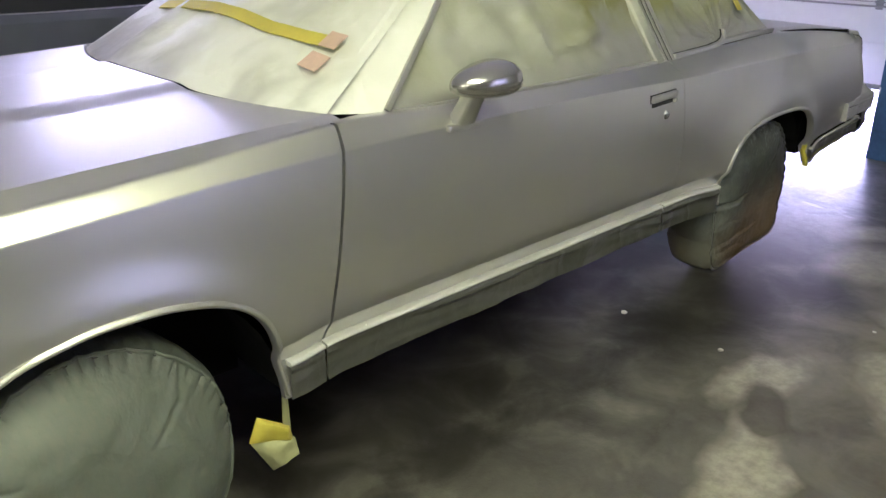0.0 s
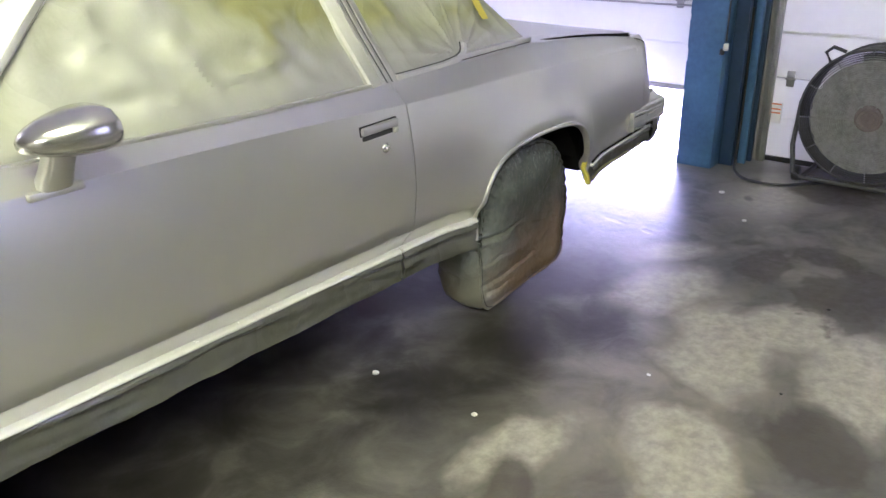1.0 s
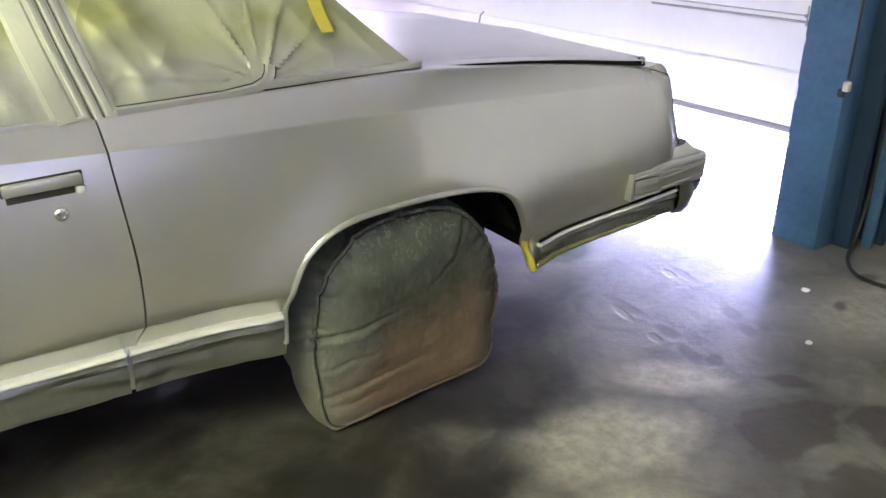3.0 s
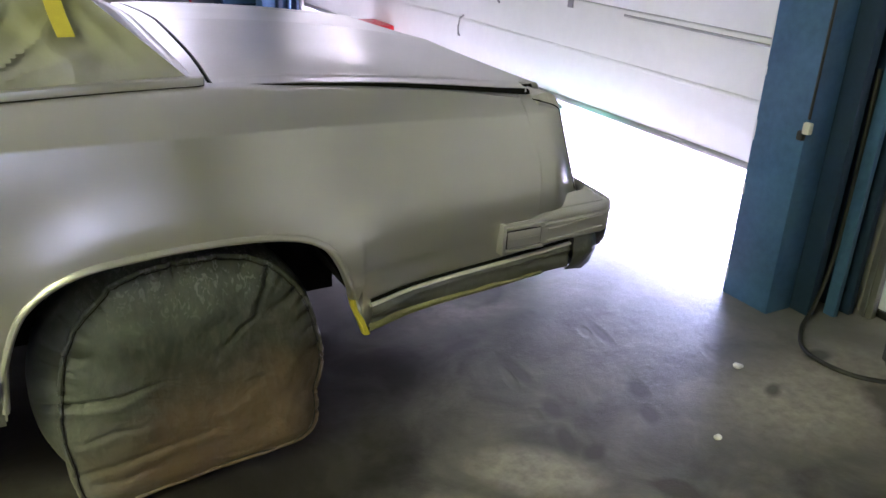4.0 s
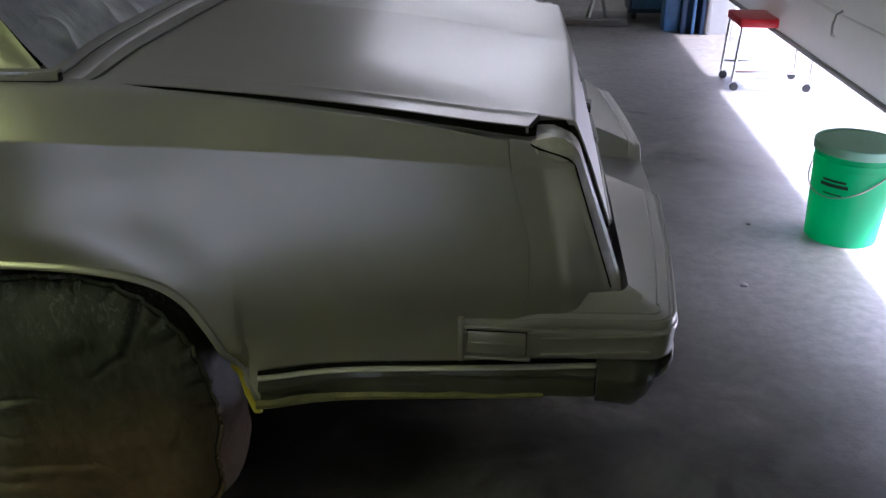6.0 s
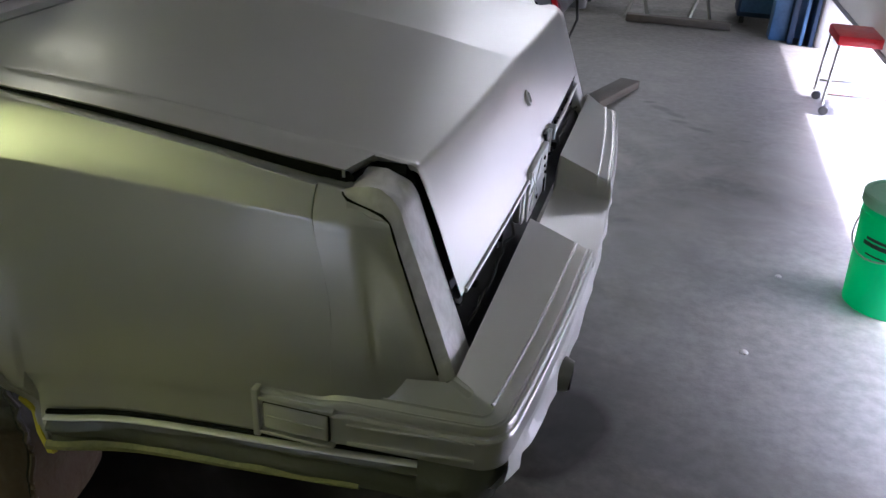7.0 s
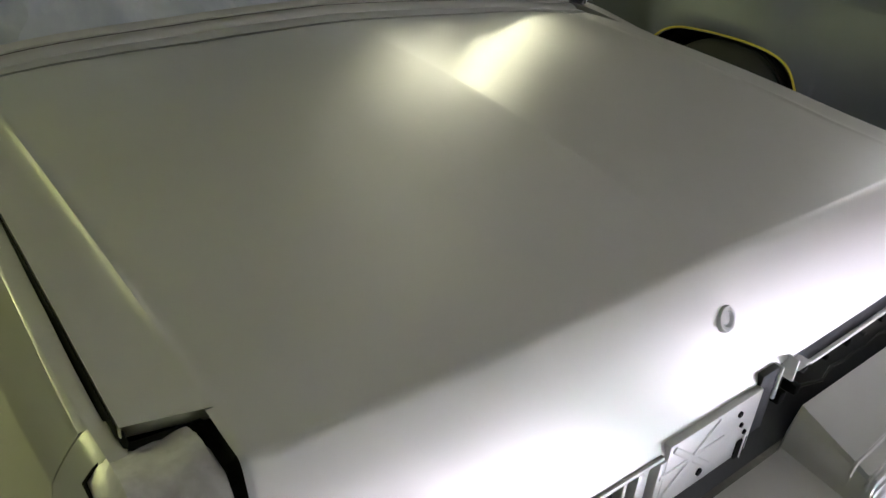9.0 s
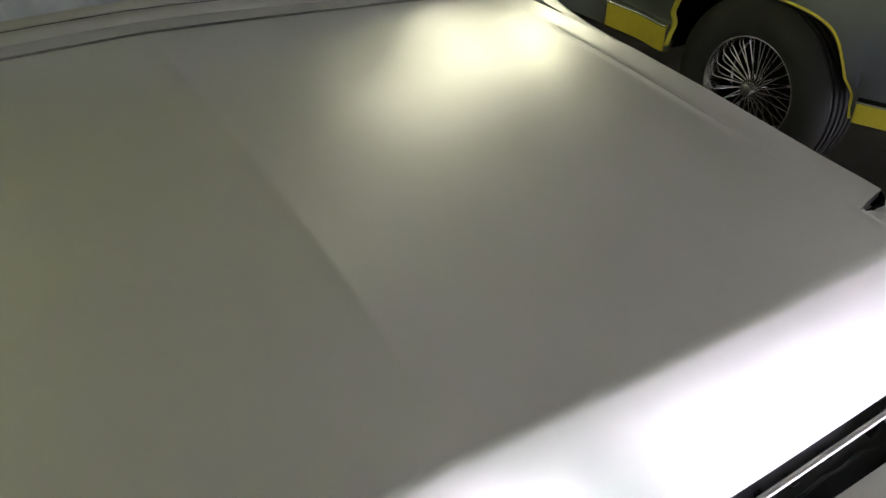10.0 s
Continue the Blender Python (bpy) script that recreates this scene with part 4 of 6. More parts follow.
def wheel_cover(cx, front, flip):
    keys = [(0.0, -0.014), (0.15, -0.018), (0.3, -0.020), (0.45, -0.020), (0.6, -0.017), (0.72, -0.012), (0.82, -0.006), (0.90, 0.003), (0.965, 0.012)]
    face = [(0.002, -0.014)] + [(0.965 * k / 64, chain(keys, 0.965 * k / 64)) for k in range(1, 65)]
    side = [(0.965, 0.012), (1.0, 0.040), (1.015, 0.07), (1.015, 0.11), (1.0, 0.15), (0.97, 0.20), (0.90, 0.225), (0.80, 0.235)]
    if front:
        face = [(r, o - 0.055 * (1 - r * r)) for r, o in face]
    n = 260
    cover = thing("wheel_cover", cx, CY + (CY - 0.1) * (1 if flip else -1), 0, "grey-green cloth wheel cover with rusty brown dirt", "wheel cover", "wheel covers")
    for nm, prof in (("face", face), ("sidewall", side)):
        bm = bmesh.new()
        rings = [[bm.verts.new(cover_point(cx, front, r, o, 2 * math.pi * k / n)) for k in range(n)] for r, o in prof]
        for a, b in zip(rings, rings[1:]):
            for k in range(n):
                bm.faces.new((a[k], b[k], b[(k + 1) % n], a[(k + 1) % n]))
        weld(bm, 0.0005)
        if flip:
            mirrored(bm, CY)
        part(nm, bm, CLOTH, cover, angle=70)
    bm = bmesh.new()
    tube(bm, [cover_point(cx, front, 0.972, 0.014, 2 * math.pi * k / 120) + Vector((0, -0.004, 0)) for k in range(120)], 0.0055, 6, True)
    if flip:
        mirrored(bm, CY)
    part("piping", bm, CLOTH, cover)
    bm = bmesh.new()
    tube(bm, [cover_point(cx, front, 0.948, 0.007, 2 * math.pi * k / 160) + Vector((0, 0.0005 * math.sin(k * 2.2), 0)) for k in range(160)], 0.0017, 5, True)
    if flip:
        mirrored(bm, CY)
    part("rim_stitching", bm, BLACKPLASTIC, cover, "dark seam stitched inside the rim")
    return cover


def tyre_mesh(bm, m, r=0.325, w=0.205, rim=0.19):
    prof = [(rim, -w / 2 + 0.012), (rim + 0.02, -w / 2), (rim + 0.07, -w / 2 - 0.004), (r - 0.03, -w / 2 + 0.006), (r - 0.006, -w / 2 + 0.022)]
    for i in range(6):
        y = lerp(-w / 2 + 0.03, w / 2 - 0.03, i / 5)
        prof += [(r, y - 0.010), (r, y + 0.006), (r - 0.008, y + 0.0075), (r - 0.008, y + 0.0125)] if i < 5 else [(r, y)]
    prof += [(r - 0.006, w / 2 - 0.022), (r - 0.03, w / 2 - 0.006), (rim + 0.07, w / 2 + 0.004), (rim + 0.02, w / 2), (rim, w / 2 - 0.012)]
    lathe(bm, prof, 48, m, close=False)


def coupe(name, label, skin, dressed=True):
    """A two-door coupe, nose towards -x. dressed: taped up and sprayed, as the near car is."""
    car = thing(name, 0, CY, 0, label, "car")
    two_sides("front_wing", lambda bm: (side_sheet(bm, lambda z: -3.76, lambda z: gap_front(z) - 0.0045, ARCH_FRONT, bottom_line), flange(bm, (0, 0.02, 0))), skin, car)
    two_sides("wing_top", fender_top, skin, car)
    doors = two_sides("door", lambda bm: (side_sheet(bm, lambda z: gap_front(z) + 0.0045, lambda z: gap_rear(z) - 0.0018, None, bottom_line), flange(bm, (0, 0.02, 0))), skin, car)
    two_sides("rear_wing", lambda bm: (side_sheet(bm, lambda z: gap_rear(z) + 0.0018, lambda z: lerp(1.09, gap_cap(z), smooth(0.565, 0.60, z)), ARCH_REAR, bottom_line), flange(bm, (0, 0.02, 0))), skin, car)
    two_sides("rear_wing_top", quarter_top, skin, car)
    two_sides("rear_end_cap", end_cap, skin, car)
    two_sides("lamp_joint", lamp_seam, BLACK, car, "dark joint beside the lamp")
    two_sides("lid_seal", lid_gap, BLACK, car, "black gap round the boot lid")
    bm = bmesh.new(); hood_panel(bm); part("bonnet", bm, skin, car)
    bm = bmesh.new(); trunk_lid(bm); lid = part("boot_lid", bm, skin, car, angle=24)
    trim = SILVER_TRIM if dressed else CHROME
    two_sides("rear_arch_bead", lambda bm: arch_lip(bm, ARCH_REAR, *(() if dressed else (0.003, 0.32))), trim if dressed else TAPE, car)
    two_sides("front_arch_bead", lambda bm: arch_lip(bm, ARCH_FRONT, *(() if dressed else (0.003, 0.32))), trim if dressed else TAPE, car)
    for a, b in ((-2.345, -2.232), (-2.226, -0.728), (-0.718, -0.362), (0.448, 1.085)):
        two_sides("bright_strip", lambda bm: bright_strip(bm, a, b), STRIP if dressed else CHROME, car, "sprayed-over bright strip" if dressed else "")
        if a > 0.4:
            two_sides("strip_gap", lambda bm: strip_gap(bm, a, b), BLACK, car, "dark joint above the strip")
        two_sides("lower_skirt", lambda bm: taped_skirt(bm, a, b, 0.007 if dressed else 0.0), MOULDING if dressed else (TAPE if a > -0.72 else skin), car, "crumpled taped skirt with overspray" if dressed else "")
    bumper = None
    if dressed:
        bm = bmesh.new(); bumper_skin(bm, bumper_section)
        bumper = part("rear_bumper", bm, skin, car, angle=22)
        bm = bmesh.new(); valance_skin(bm); part("rear_valance", bm, VALANCE, car, "white sprayed sheet under the bumper")
    else:
        for y in (0.35, 2 * CY - 0.35):
            bm = bmesh.new(); box(bm, 0.95, 1.12, y - 0.04, y + 0.04, 0.42, 0.50, 0.006); part("bumper_bracket", bm, GALV, car)
        bm = bmesh.new(); tube(bm, [(1.08, 0.5, 0.5), (1.13, 0.6, 0.40), (1.10, 0.8, 0.34), (1.12, 1.0, 0.42), (1.08, 1.2, 0.52)], 0.008, 8); part("loose_wiring", bm, BLACKPLASTIC, car)
    two_sides("tail_lamp", lamp_mask, LAMP_TAPE if dressed else REDLENS, car, "tail lamp wrapped in grey masking tape" if dressed else "red tail lamp")

    # inner structure behind the gaps
    for lim in (
            (-3.6, -3.2, 0.16, 2 * CY - 0.16, 0.30, 0.86),
            (-2.33, -0.40, 0.090, 2 * CY - 0.090, 0.36, 0.93),
            (-3.2, -2.33, 0.30, 2 * CY - 0.30, 0.30, 0.90),
            (-0.40, 0.46, 0.30, 2 * CY - 0.30, 0.36, 0.92),
            (0.46, 0.90, 0.085, 2 * CY - 0.085, 0.40, 0.845),
            (0.90, 1.00, 0.16, 2 * CY - 0.16, 0.42, 0.80),
            (-2.33, -2.12, 0.062, 2 * CY - 0.062, 0.33, 0.955),
    ):
        bm = bmesh.new()
        box(bm, *lim)
        part("inner_shell", bm, BLACK, car, smooth=False)
    for cx in (0.03, -2.74):
        for sd in (0, 1):
            bm = bmesh.new()
            rows = []
            for i in range(21):
                a = (math.pi - (0.36 if cx > 0 else 0.0)) * i / 20
                rows.append([(cx - 0.398 * math.cos(a), y, 0.345 + 0.375 * math.sin(a)) for y in (0.060, 0.32)])
            grid(bm, rows)
            if sd:
                mirrored(bm, CY)
            part("wheel_housing", bm, BLACK, car)

    # rear panel behind the bumper
    bm = bmesh.new()
    rows = []
    for i in range(41):
        y = lerp(0.19, 2 * CY - 0.19, i / 40)
        d = (y - CY) / 0.68
        rows.append([(1.075 - 0.012 * d * d, y, 0.735), (1.085 - 0.012 * d * d, y, 0.64), (1.110, y, 0.612), (1.128, y, 0.580)])
    grid(bm, rows)
    shelf = part("rear_panel", bm, DARKMETAL, car)
    if dressed:
        rnd = random.Random(4)
        for y0, y1, n in ((0.24, 0.64, 6), (1.12, 1.52, 6)):
            for i in range(n):
                y = lerp(y0, y1, (i + rnd.uniform(0.1, 0.9)) / n)
                bm = bmesh.new()
                h, w = rnd.uniform(0.005, 0.013), rnd.uniform(0.004, 0.010)
                box(bm, 1.082, 1.082 + rnd.uniform(0.008, 0.022), y - w, y + w, 0.655 - h / 2, 0.655 + h / 2, 0.002, Matrix.Translation((1.09, y, 0.655)) @ Matrix.Rotation(rnd.uniform(-0.6, 0.6), 4, "X") @ Matrix.Translation((-1.09, -y, -0.655)))
                part("clip", bm, BLACK if i % 3 else DARKMETAL, shelf)
            bm = bmesh.new()
            pts = [(1.105 + rnd.uniform(-0.006, 0.012), lerp(y0, y1, i / 9), 0.636 + rnd.uniform(-0.005, 0.006)) for i in range(10)]
            tube(bm, pts, 0.003, 6)
            part("wiring", bm, BLACKPLASTIC, shelf)

    # glasshouse
    A0, A1 = (-1.965, 0.080, 0.985), (-1.50, 0.300, 1.355)
    bm = bmesh.new()
    rows = []
    for i in range(25):
        d = -1 + 2 * i / 24
        rows.append([(lerp(-1.52, -0.34, k) - 0.03 * (1 - d * d) * (1 - 2 * k), CY + d * 0.565, 1.352 + 0.045 * (1 - d * d) * (0.7 + 0.3 * math.sin(math.pi * k)) - 0.02 * abs(d) ** 6) for k in [j / 12 for j in range(13)]])
    grid(bm, rows)
    part("roof", bm, skin, car)
    ws = PAPER_PALE if dressed else BLACKPLASTIC
    bm = bmesh.new()
    rows = []
    for i in range(37):
        d = -1 + 2 * i / 36
        row = []
        for j in range(19):
            v = j / 18
            x = lerp(hood_rear(CY + d * 0.74) + 0.010, -1.52 - 0.03 * (1 - d * d), v)
            y = CY + d * lerp(0.745, 0.555, v)
            z = lerp(hoodz(-2.2, CY + d * 0.72) - 0.004, 1.365 + 0.03 * (1 - d * d), v)
            s = noise.noise((x * 5, y * 5, z * 5)) + 0.5 * noise.noise((x * 13, y * 13, z * 13))
            e = min(1, 8 * min(v, 1 - abs(d) + 0.02)) if dressed else 0
            row.append((x - 0.010 * s * e, y, z + 0.010 * s * e))
        rows.append(row)
    grid(bm, rows)
    screen = part("windscreen", bm, ws, car, "windscreen under pale masking paper" if dressed else "")
    side = PAPER_GREEN if dressed else BLACKPLASTIC
    for s in (0, 1):
        def add(nm, build, mat, lab=""):
            b = bmesh.new()
            build(b)
            if s:
                mirrored(b, CY)
            return part(nm, b, mat, car, lab)
        add("side_window", lambda b: sheet(b, ((-1.945, 0.098, 0.972), (-0.715, 0.098, 0.962), (-0.80, 0.290, 1.345), (-1.50, 0.290, 1.345)), 80, 30, 0.006, 0.026 if dressed else 0, 2.0), side, "door window under olive masking paper with overspray" if dressed else "")
        add("quarter_window", lambda b: sheet(b, ((-0.662, 0.098, 0.972), (-0.318, 0.104, 0.985), (-0.318, 0.285, 1.345), (-0.76, 0.290, 1.345)), 60, 60, 0.004, 0.016 if dressed else 0, 5.0, fan=(-0.325, 0.995)), side, "quarter window under gathered olive masking paper" if dressed else "")
        add("roof_pillar", lambda b: sheet(b, ((-0.345, 0.100, 0.985), (0.085, 0.118, 0.990), (-0.300, 0.300, 1.350), (-0.345, 0.285, 1.345)), 60, 50, 0.004, 0.013 if dressed else 0, 9.0, fan=(-0.325, 0.995)), side if dressed else skin, "roof pillar under olive masking paper" if dressed else "")
        add("screen_pillar", lambda b: sheet(b, ((-2.125, 0.165, 0.985), (-1.950, 0.088, 0.975), (-1.490, 0.288, 1.352), (-1.545, 0.350, 1.368)), 8, 14, 0.012, 0.003 if dressed else 0, 7.0, (-0.5, -0.8, 0.3)), PAPER_WHITE if dressed else skin, "windscreen pillar under white paper" if dressed else "")
        add("pillar_strip", lambda b: bar(b, [A0, (-1.73, 0.185, 1.165), A1], 0.016, 0.010, (-0.35, -0.9, 0.25)), trim if dressed else skin)
        def post(x0, width, depth):
            return lambda b: bar(b, [(x0, 0.088, 0.955), (x0 - 0.035, 0.165, 1.10), (x0 - 0.088, 0.285, 1.34)], width, depth, (0, -0.9, 0.42))
        add("door_pillar", post(-0.700, 0.105, 0.008), PAPER_PALE if dressed else skin, "door pillar under pale paper" if dressed else "")
        for x0 in (-0.7025, -0.6800):
            add("pillar_groove", post(x0, 0.004, 0.0105), BLACKPLASTIC, "dark groove between strips")
        add("pillar_paper", post(-0.752, 0.050, 0.016), PAPER_PALE if dressed else skin, "pale paper strip" if dressed else "")
        for x0, wd in ((-0.713, 0.014), (-0.691, 0.014), (-0.666, 0.018)):
            add("door_pillar_strip", post(x0, wd, 0.012), trim)
        add("belt_moulding", lambda b: bar(b, [(-1.95, 0.082, 0.978), (-1.5, 0.083, 0.966), (-1.1, 0.083, 0.964), (-0.715, 0.084, 0.964)], 0.012, 0.006), trim)
        pts = [(-0.655, 0.092, 0.966), (-0.55, 0.094, 0.968), (-0.42, 0.096, 0.972), (-0.35, 0.098, 0.980), (-0.322, 0.100, 0.992), (-0.309, 0.104, 1.008), (-0.303, 0.112, 1.028)]
        add("window_gasket", lambda b: bar(b, [(x + 0.002, y + 0.002, z - 0.001) for x, y, z in pts], 0.029, 0.006), BLACKPLASTIC, "dark rubber gasket")
        add("pillar_gasket", lambda b: bar(b, [(-0.325, 0.099, 0.9805), (-0.1, 0.105, 0.9845), (0.095, 0.111, 0.9855), (0.110, 0.122, 0.9845)], 0.019, 0.006), BLACKPLASTIC, "dark rubber gasket")
        add("window_surround", lambda b: bar(b, pts, 0.024, 0.012), skin)
        add("pillar_base_strip", lambda b: bar(b, [(-0.325, 0.100, 0.986), (-0.1, 0.106, 0.990), (0.095, 0.112, 0.991), (0.108, 0.122, 0.990)], 0.020, 0.011), skin)
    # rear screen
    def deckz(y):
        return lidz(0.14, y) + 0.001

    bm = bmesh.new()
    rows = []
    for i in range(61):
        d = -1 + 2 * i / 60
        row = []
        for j in range(25):
            v = j / 24
            x = lerp(0.040 + 0.014 * abs(d) ** 3, -0.345, v)
            y = CY + d * lerp(0.690, 0.555, v)
            z = lerp(deckz(CY + d * 0.69) + 0.012, 1.355 + 0.025 * (1 - d * d), v)
            s_ = noise.noise((x * 7, y * 7, z * 7)) + 0.6 * (0.3 - abs(noise.noise((x * 11, y * 17, z * 9)))) + 0.3 * noise.noise((x * 29, y * 29, z * 29))
            row.append((x + (0.009 * s_ * min(1.0, 10 * v) if dressed else 0), y, z))
        rows.append(row)
    grid(bm, rows)
    part("rear_screen", bm, PAPER_BLUE if dressed else BLACKPLASTIC, car, "rear screen under bluish white plastic" if dressed else "")
    ys = [lerp(0.150, 2 * CY - 0.150, i / 40) for i in range(41)]
    for x0, up, wide, deep in ((0.086, 0.001, 0.030, 0.007), (0.058, 0.006, 0.024, 0.013)):
        bm = bmesh.new()
        bar(bm, [(x0 + 0.012 * abs((y - CY) / 0.70) ** 3, y, deckz(y) + up) for y in ys], wide, deep, (0.35, 0, 0.94))
        part("rear_screen_strip", bm, trim, car)
    bm = bmesh.new()
    bar(bm, [(0.072 + 0.012 * abs((y - CY) / 0.70) ** 3, y, deckz(y) + 0.0045) for y in ys], 0.006, 0.006, (0.35, 0, 0.94))
    part("strip_groove", bm, BLACKPLASTIC, car, "dark groove between the screen strips")
    bm = bmesh.new()
    rows = []
    for i in range(61):
        d = -1 + 2 * i / 60
        y = CY + d * 0.737
        x1 = lid_front(CY + d * 0.73) - 0.010
        rows.append([(lerp(0.0, x1, k), y, lerp(deckz(y), lidz(x1, y), k)) for k in (0, 0.5, 1)] + [(x1 + 0.001, y, lidz(x1, y) - 0.03)])
    grid(bm, rows)
    part("screen_deck", bm, skin, car)
    bm = bmesh.new()
    rows = []
    for i in range(41):
        y = lerp(0.150, 2 * CY - 0.150, i / 40)
        x1 = lid_front(y)
        rows.append([(x1 - 0.012, y, lidz(x1, y) - 0.005), (x1 + 0.002, y, lidz(x1, y) - 0.005)])
    grid(bm, rows)
    part("lid_front_gap", bm, BLACK, car, "dark shut line before the boot lid")
    return car, doors, lid, bumper, screen, shelf


# ---------------------------------------------------------------- the place
def slab(name, x0, x1, y0, y1, z0, z1, mat, label="", category=""):
    bm = bmesh.new()
    box(bm, x0, x1, y0, y1, z0, z1)
    return tagged(part(name, bm, mat, None, smooth=False), label, category, kind="structure")


WX = 2.45           # inner face of the door wall
HALL = (-8.0, WX, -5.0, 10.0, 3.3)
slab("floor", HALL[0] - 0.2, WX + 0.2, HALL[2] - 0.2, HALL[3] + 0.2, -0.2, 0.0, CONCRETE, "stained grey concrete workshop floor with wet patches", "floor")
bm = bmesh.new()
box(bm, -400, 400, -400, 400, -0.5, -0.02)
tagged(part("ground", bm, ASPHALT, None, smooth=False), "sunlit pale concrete yard outside the doors", "ground", kind="structure")
slab("ceiling", HALL[0] - 0.2, WX + 0.2, HALL[2] - 0.2, HALL[3] + 0.2, HALL[4], HALL[4] + 0.2, CEIL, "white panelled workshop ceiling", "ceiling")
slab("wall_front", HALL[0] - 0.2, HALL[0], HALL[2], HALL[3], 0, HALL[4], WALLPAINT, "plain grimy painted workshop wall", "wall")
SW = (-1.35, 0.05, 0.75, 2.15)
for n, (a, b, c, d) in enumerate(((HALL[0], SW[0], 0, HALL[4]), (SW[1], WX + 0.2, 0, HALL[4]), (SW[0], SW[1], 0, SW[2]), (SW[0], SW[1], SW[3], HALL[4]))):
    slab("wall_south_%d" % (n + 1), a, b, HALL[2] - 0.2, HALL[2], c, d, SHADEWALL if n == 0 else WALLPAINT, "plain grimy painted workshop wall", "wall")
window = thing("window_1", (SW[0] + SW[1]) / 2, HALL[2], SW[2], "frosted workshop window in the side wall", "window", kind="structure")
for k in range(2):
    a, b = lerp(SW[0], SW[1], k / 2), lerp(SW[0], SW[1], (k + 1) / 2)
    bm = bmesh.new(); box(bm, a + 0.03, b - 0.03, HALL[2] - 0.105, HALL[2] - 0.1, SW[2] + 0.04, SW[3] - 0.04); part("pane", bm, FROST, window, smooth=False)
    bm = bmesh.new()
    for lim in ((a, a + 0.03, SW[2], SW[3]), (b - 0.03, b, SW[2], SW[3]), (a + 0.03, b - 0.03, SW[2], SW[2] + 0.04), (a + 0.03, b - 0.03, SW[3] - 0.04, SW[3])):
        box(bm, lim[0], lim[1], HALL[2] - 0.13, HALL[2] - 0.07, lim[2], lim[3])
    part("window_frame", bm, DOORWHITE, window, smooth=False)
slab("wall_north", HALL[0], WX + 0.2, HALL[3], HALL[3] + 0.2, 0, HALL[4], BRIGHTWALL, "plain grimy painted workshop wall", "wall")
# door wall: piers and lintels round three bays
D1, D2 = (0.40, 6.05), (-3.6, -0.03)
DOOR_TOP = 2.7
for n, (a, b) in enumerate(((HALL[2], D2[0]), (D2[1], D1[0]), (D1[1], HALL[3]))):
    slab("wall_east_%d" % (n + 1), WX, WX + 0.2, a, b, 0, DOOR_TOP, WALLPAINT, "white painted pier beside the doors", "wall")
slab("lintel", WX, WX + 0.2, HALL[2], HALL[3], DOOR_TOP, HALL[4], WALLPAINT, "white painted lintel over the doors", "wall")


def section_door(name, y0, y1, z0, label, seams, glazed=None):
    """A sectional up-and-over door: panels, hinges, a bottom seal and rails."""
    door = thing(name, WX, (y0 + y1) / 2, z0, label, "garage door", kind="structure")
    edges = [z0] + seams + [DOOR_TOP + 0.05]
    for a, b in zip(edges, edges[1:]):
        bm = bmesh.new()
        if glazed and a < glazed < b:
            # panes in the far part of the row alone
            n = 6
            w = (y1 - y0) / n
            box(bm, WX + 0.01, WX + 0.05, y0, y0 + 4 * w - 0.06, a + 0.09, b - 0.09)
            box(bm, WX + 0.01, WX + 0.05, y0, y1, a + 0.003, a + 0.09, 0.003)
            box(bm, WX + 0.01, WX + 0.05, y0, y1, b - 0.09, b - 0.003, 0.003)
            for i in range(4, n + 1):
                y = y0 + i * w
                box(bm, WX + 0.01, WX + 0.05, max(y0, y - 0.06), min(y1, y + 0.06), a + 0.09, b - 0.09)
            for i in range(4, n):
                bp = bmesh.new()
                box(bp, WX + 0.028, WX + 0.032, y0 + i * w + 0.06, y0 + (i + 1) * w - 0.06, a + 0.09, b - 0.09)
                part("pane", bp, DIRTYPANE, door, "frosted pane", smooth=False)
        else:
            box(bm, WX + 0.01, WX + 0.05, y0, y1, a + 0.003, b - 0.003, 0.004)
            for k in (0.5,):
                z = lerp(a, b, k)
                box(bm, WX + 0.0085, WX + 0.012, y0 + 0.02, y1 - 0.02, z - 0.010, z + 0.010, 0.0012)
        part("panel", bm, DOORSHEET, door)
    for z in seams:
        bm = bmesh.new(); box(bm, WX + 0.030, WX + 0.048, y0 + 0.002, y1 - 0.002, z - 0.012, z + 0.012); part("seam_strip", bm, GALV, door, smooth=False)
    bm = bmesh.new()
    box(bm, WX + 0.005, WX + 0.055, y0, y1, z0 - 0.028, z0 + 0.004, 0.006)
    part("bottom_seal", bm, GALV if z0 > 0.1 else BLACKPLASTIC, door)
    for z in seams[:2]:
        for k in (0.02, 0.27, 0.5, 0.73, 0.98):
            y = lerp(y0 + 0.05, y1 - 0.05, k)
            bm = bmesh.new()
            box(bm, WX + 0.002, WX + 0.010, y - 0.022, y + 0.022, z - 0.045, z + 0.045, 0.002)
            tube(bm, [(WX + 0.001, y - 0.028, z), (WX + 0.001, y + 0.028, z)], 0.007, 8)
            part("hinge", bm, GALV, door)
    return door


door_a = section_door("door_1", D1[0], D1[1], 0.385, "white sectional garage door raised a little off the floor", [0.90, 1.42, 1.94], 1.68)
door_b = section_door("door_2", D2[0], D2[1], 0.03, "closed white sectional garage door behind the fan", [0.50, 1.02, 1.54])
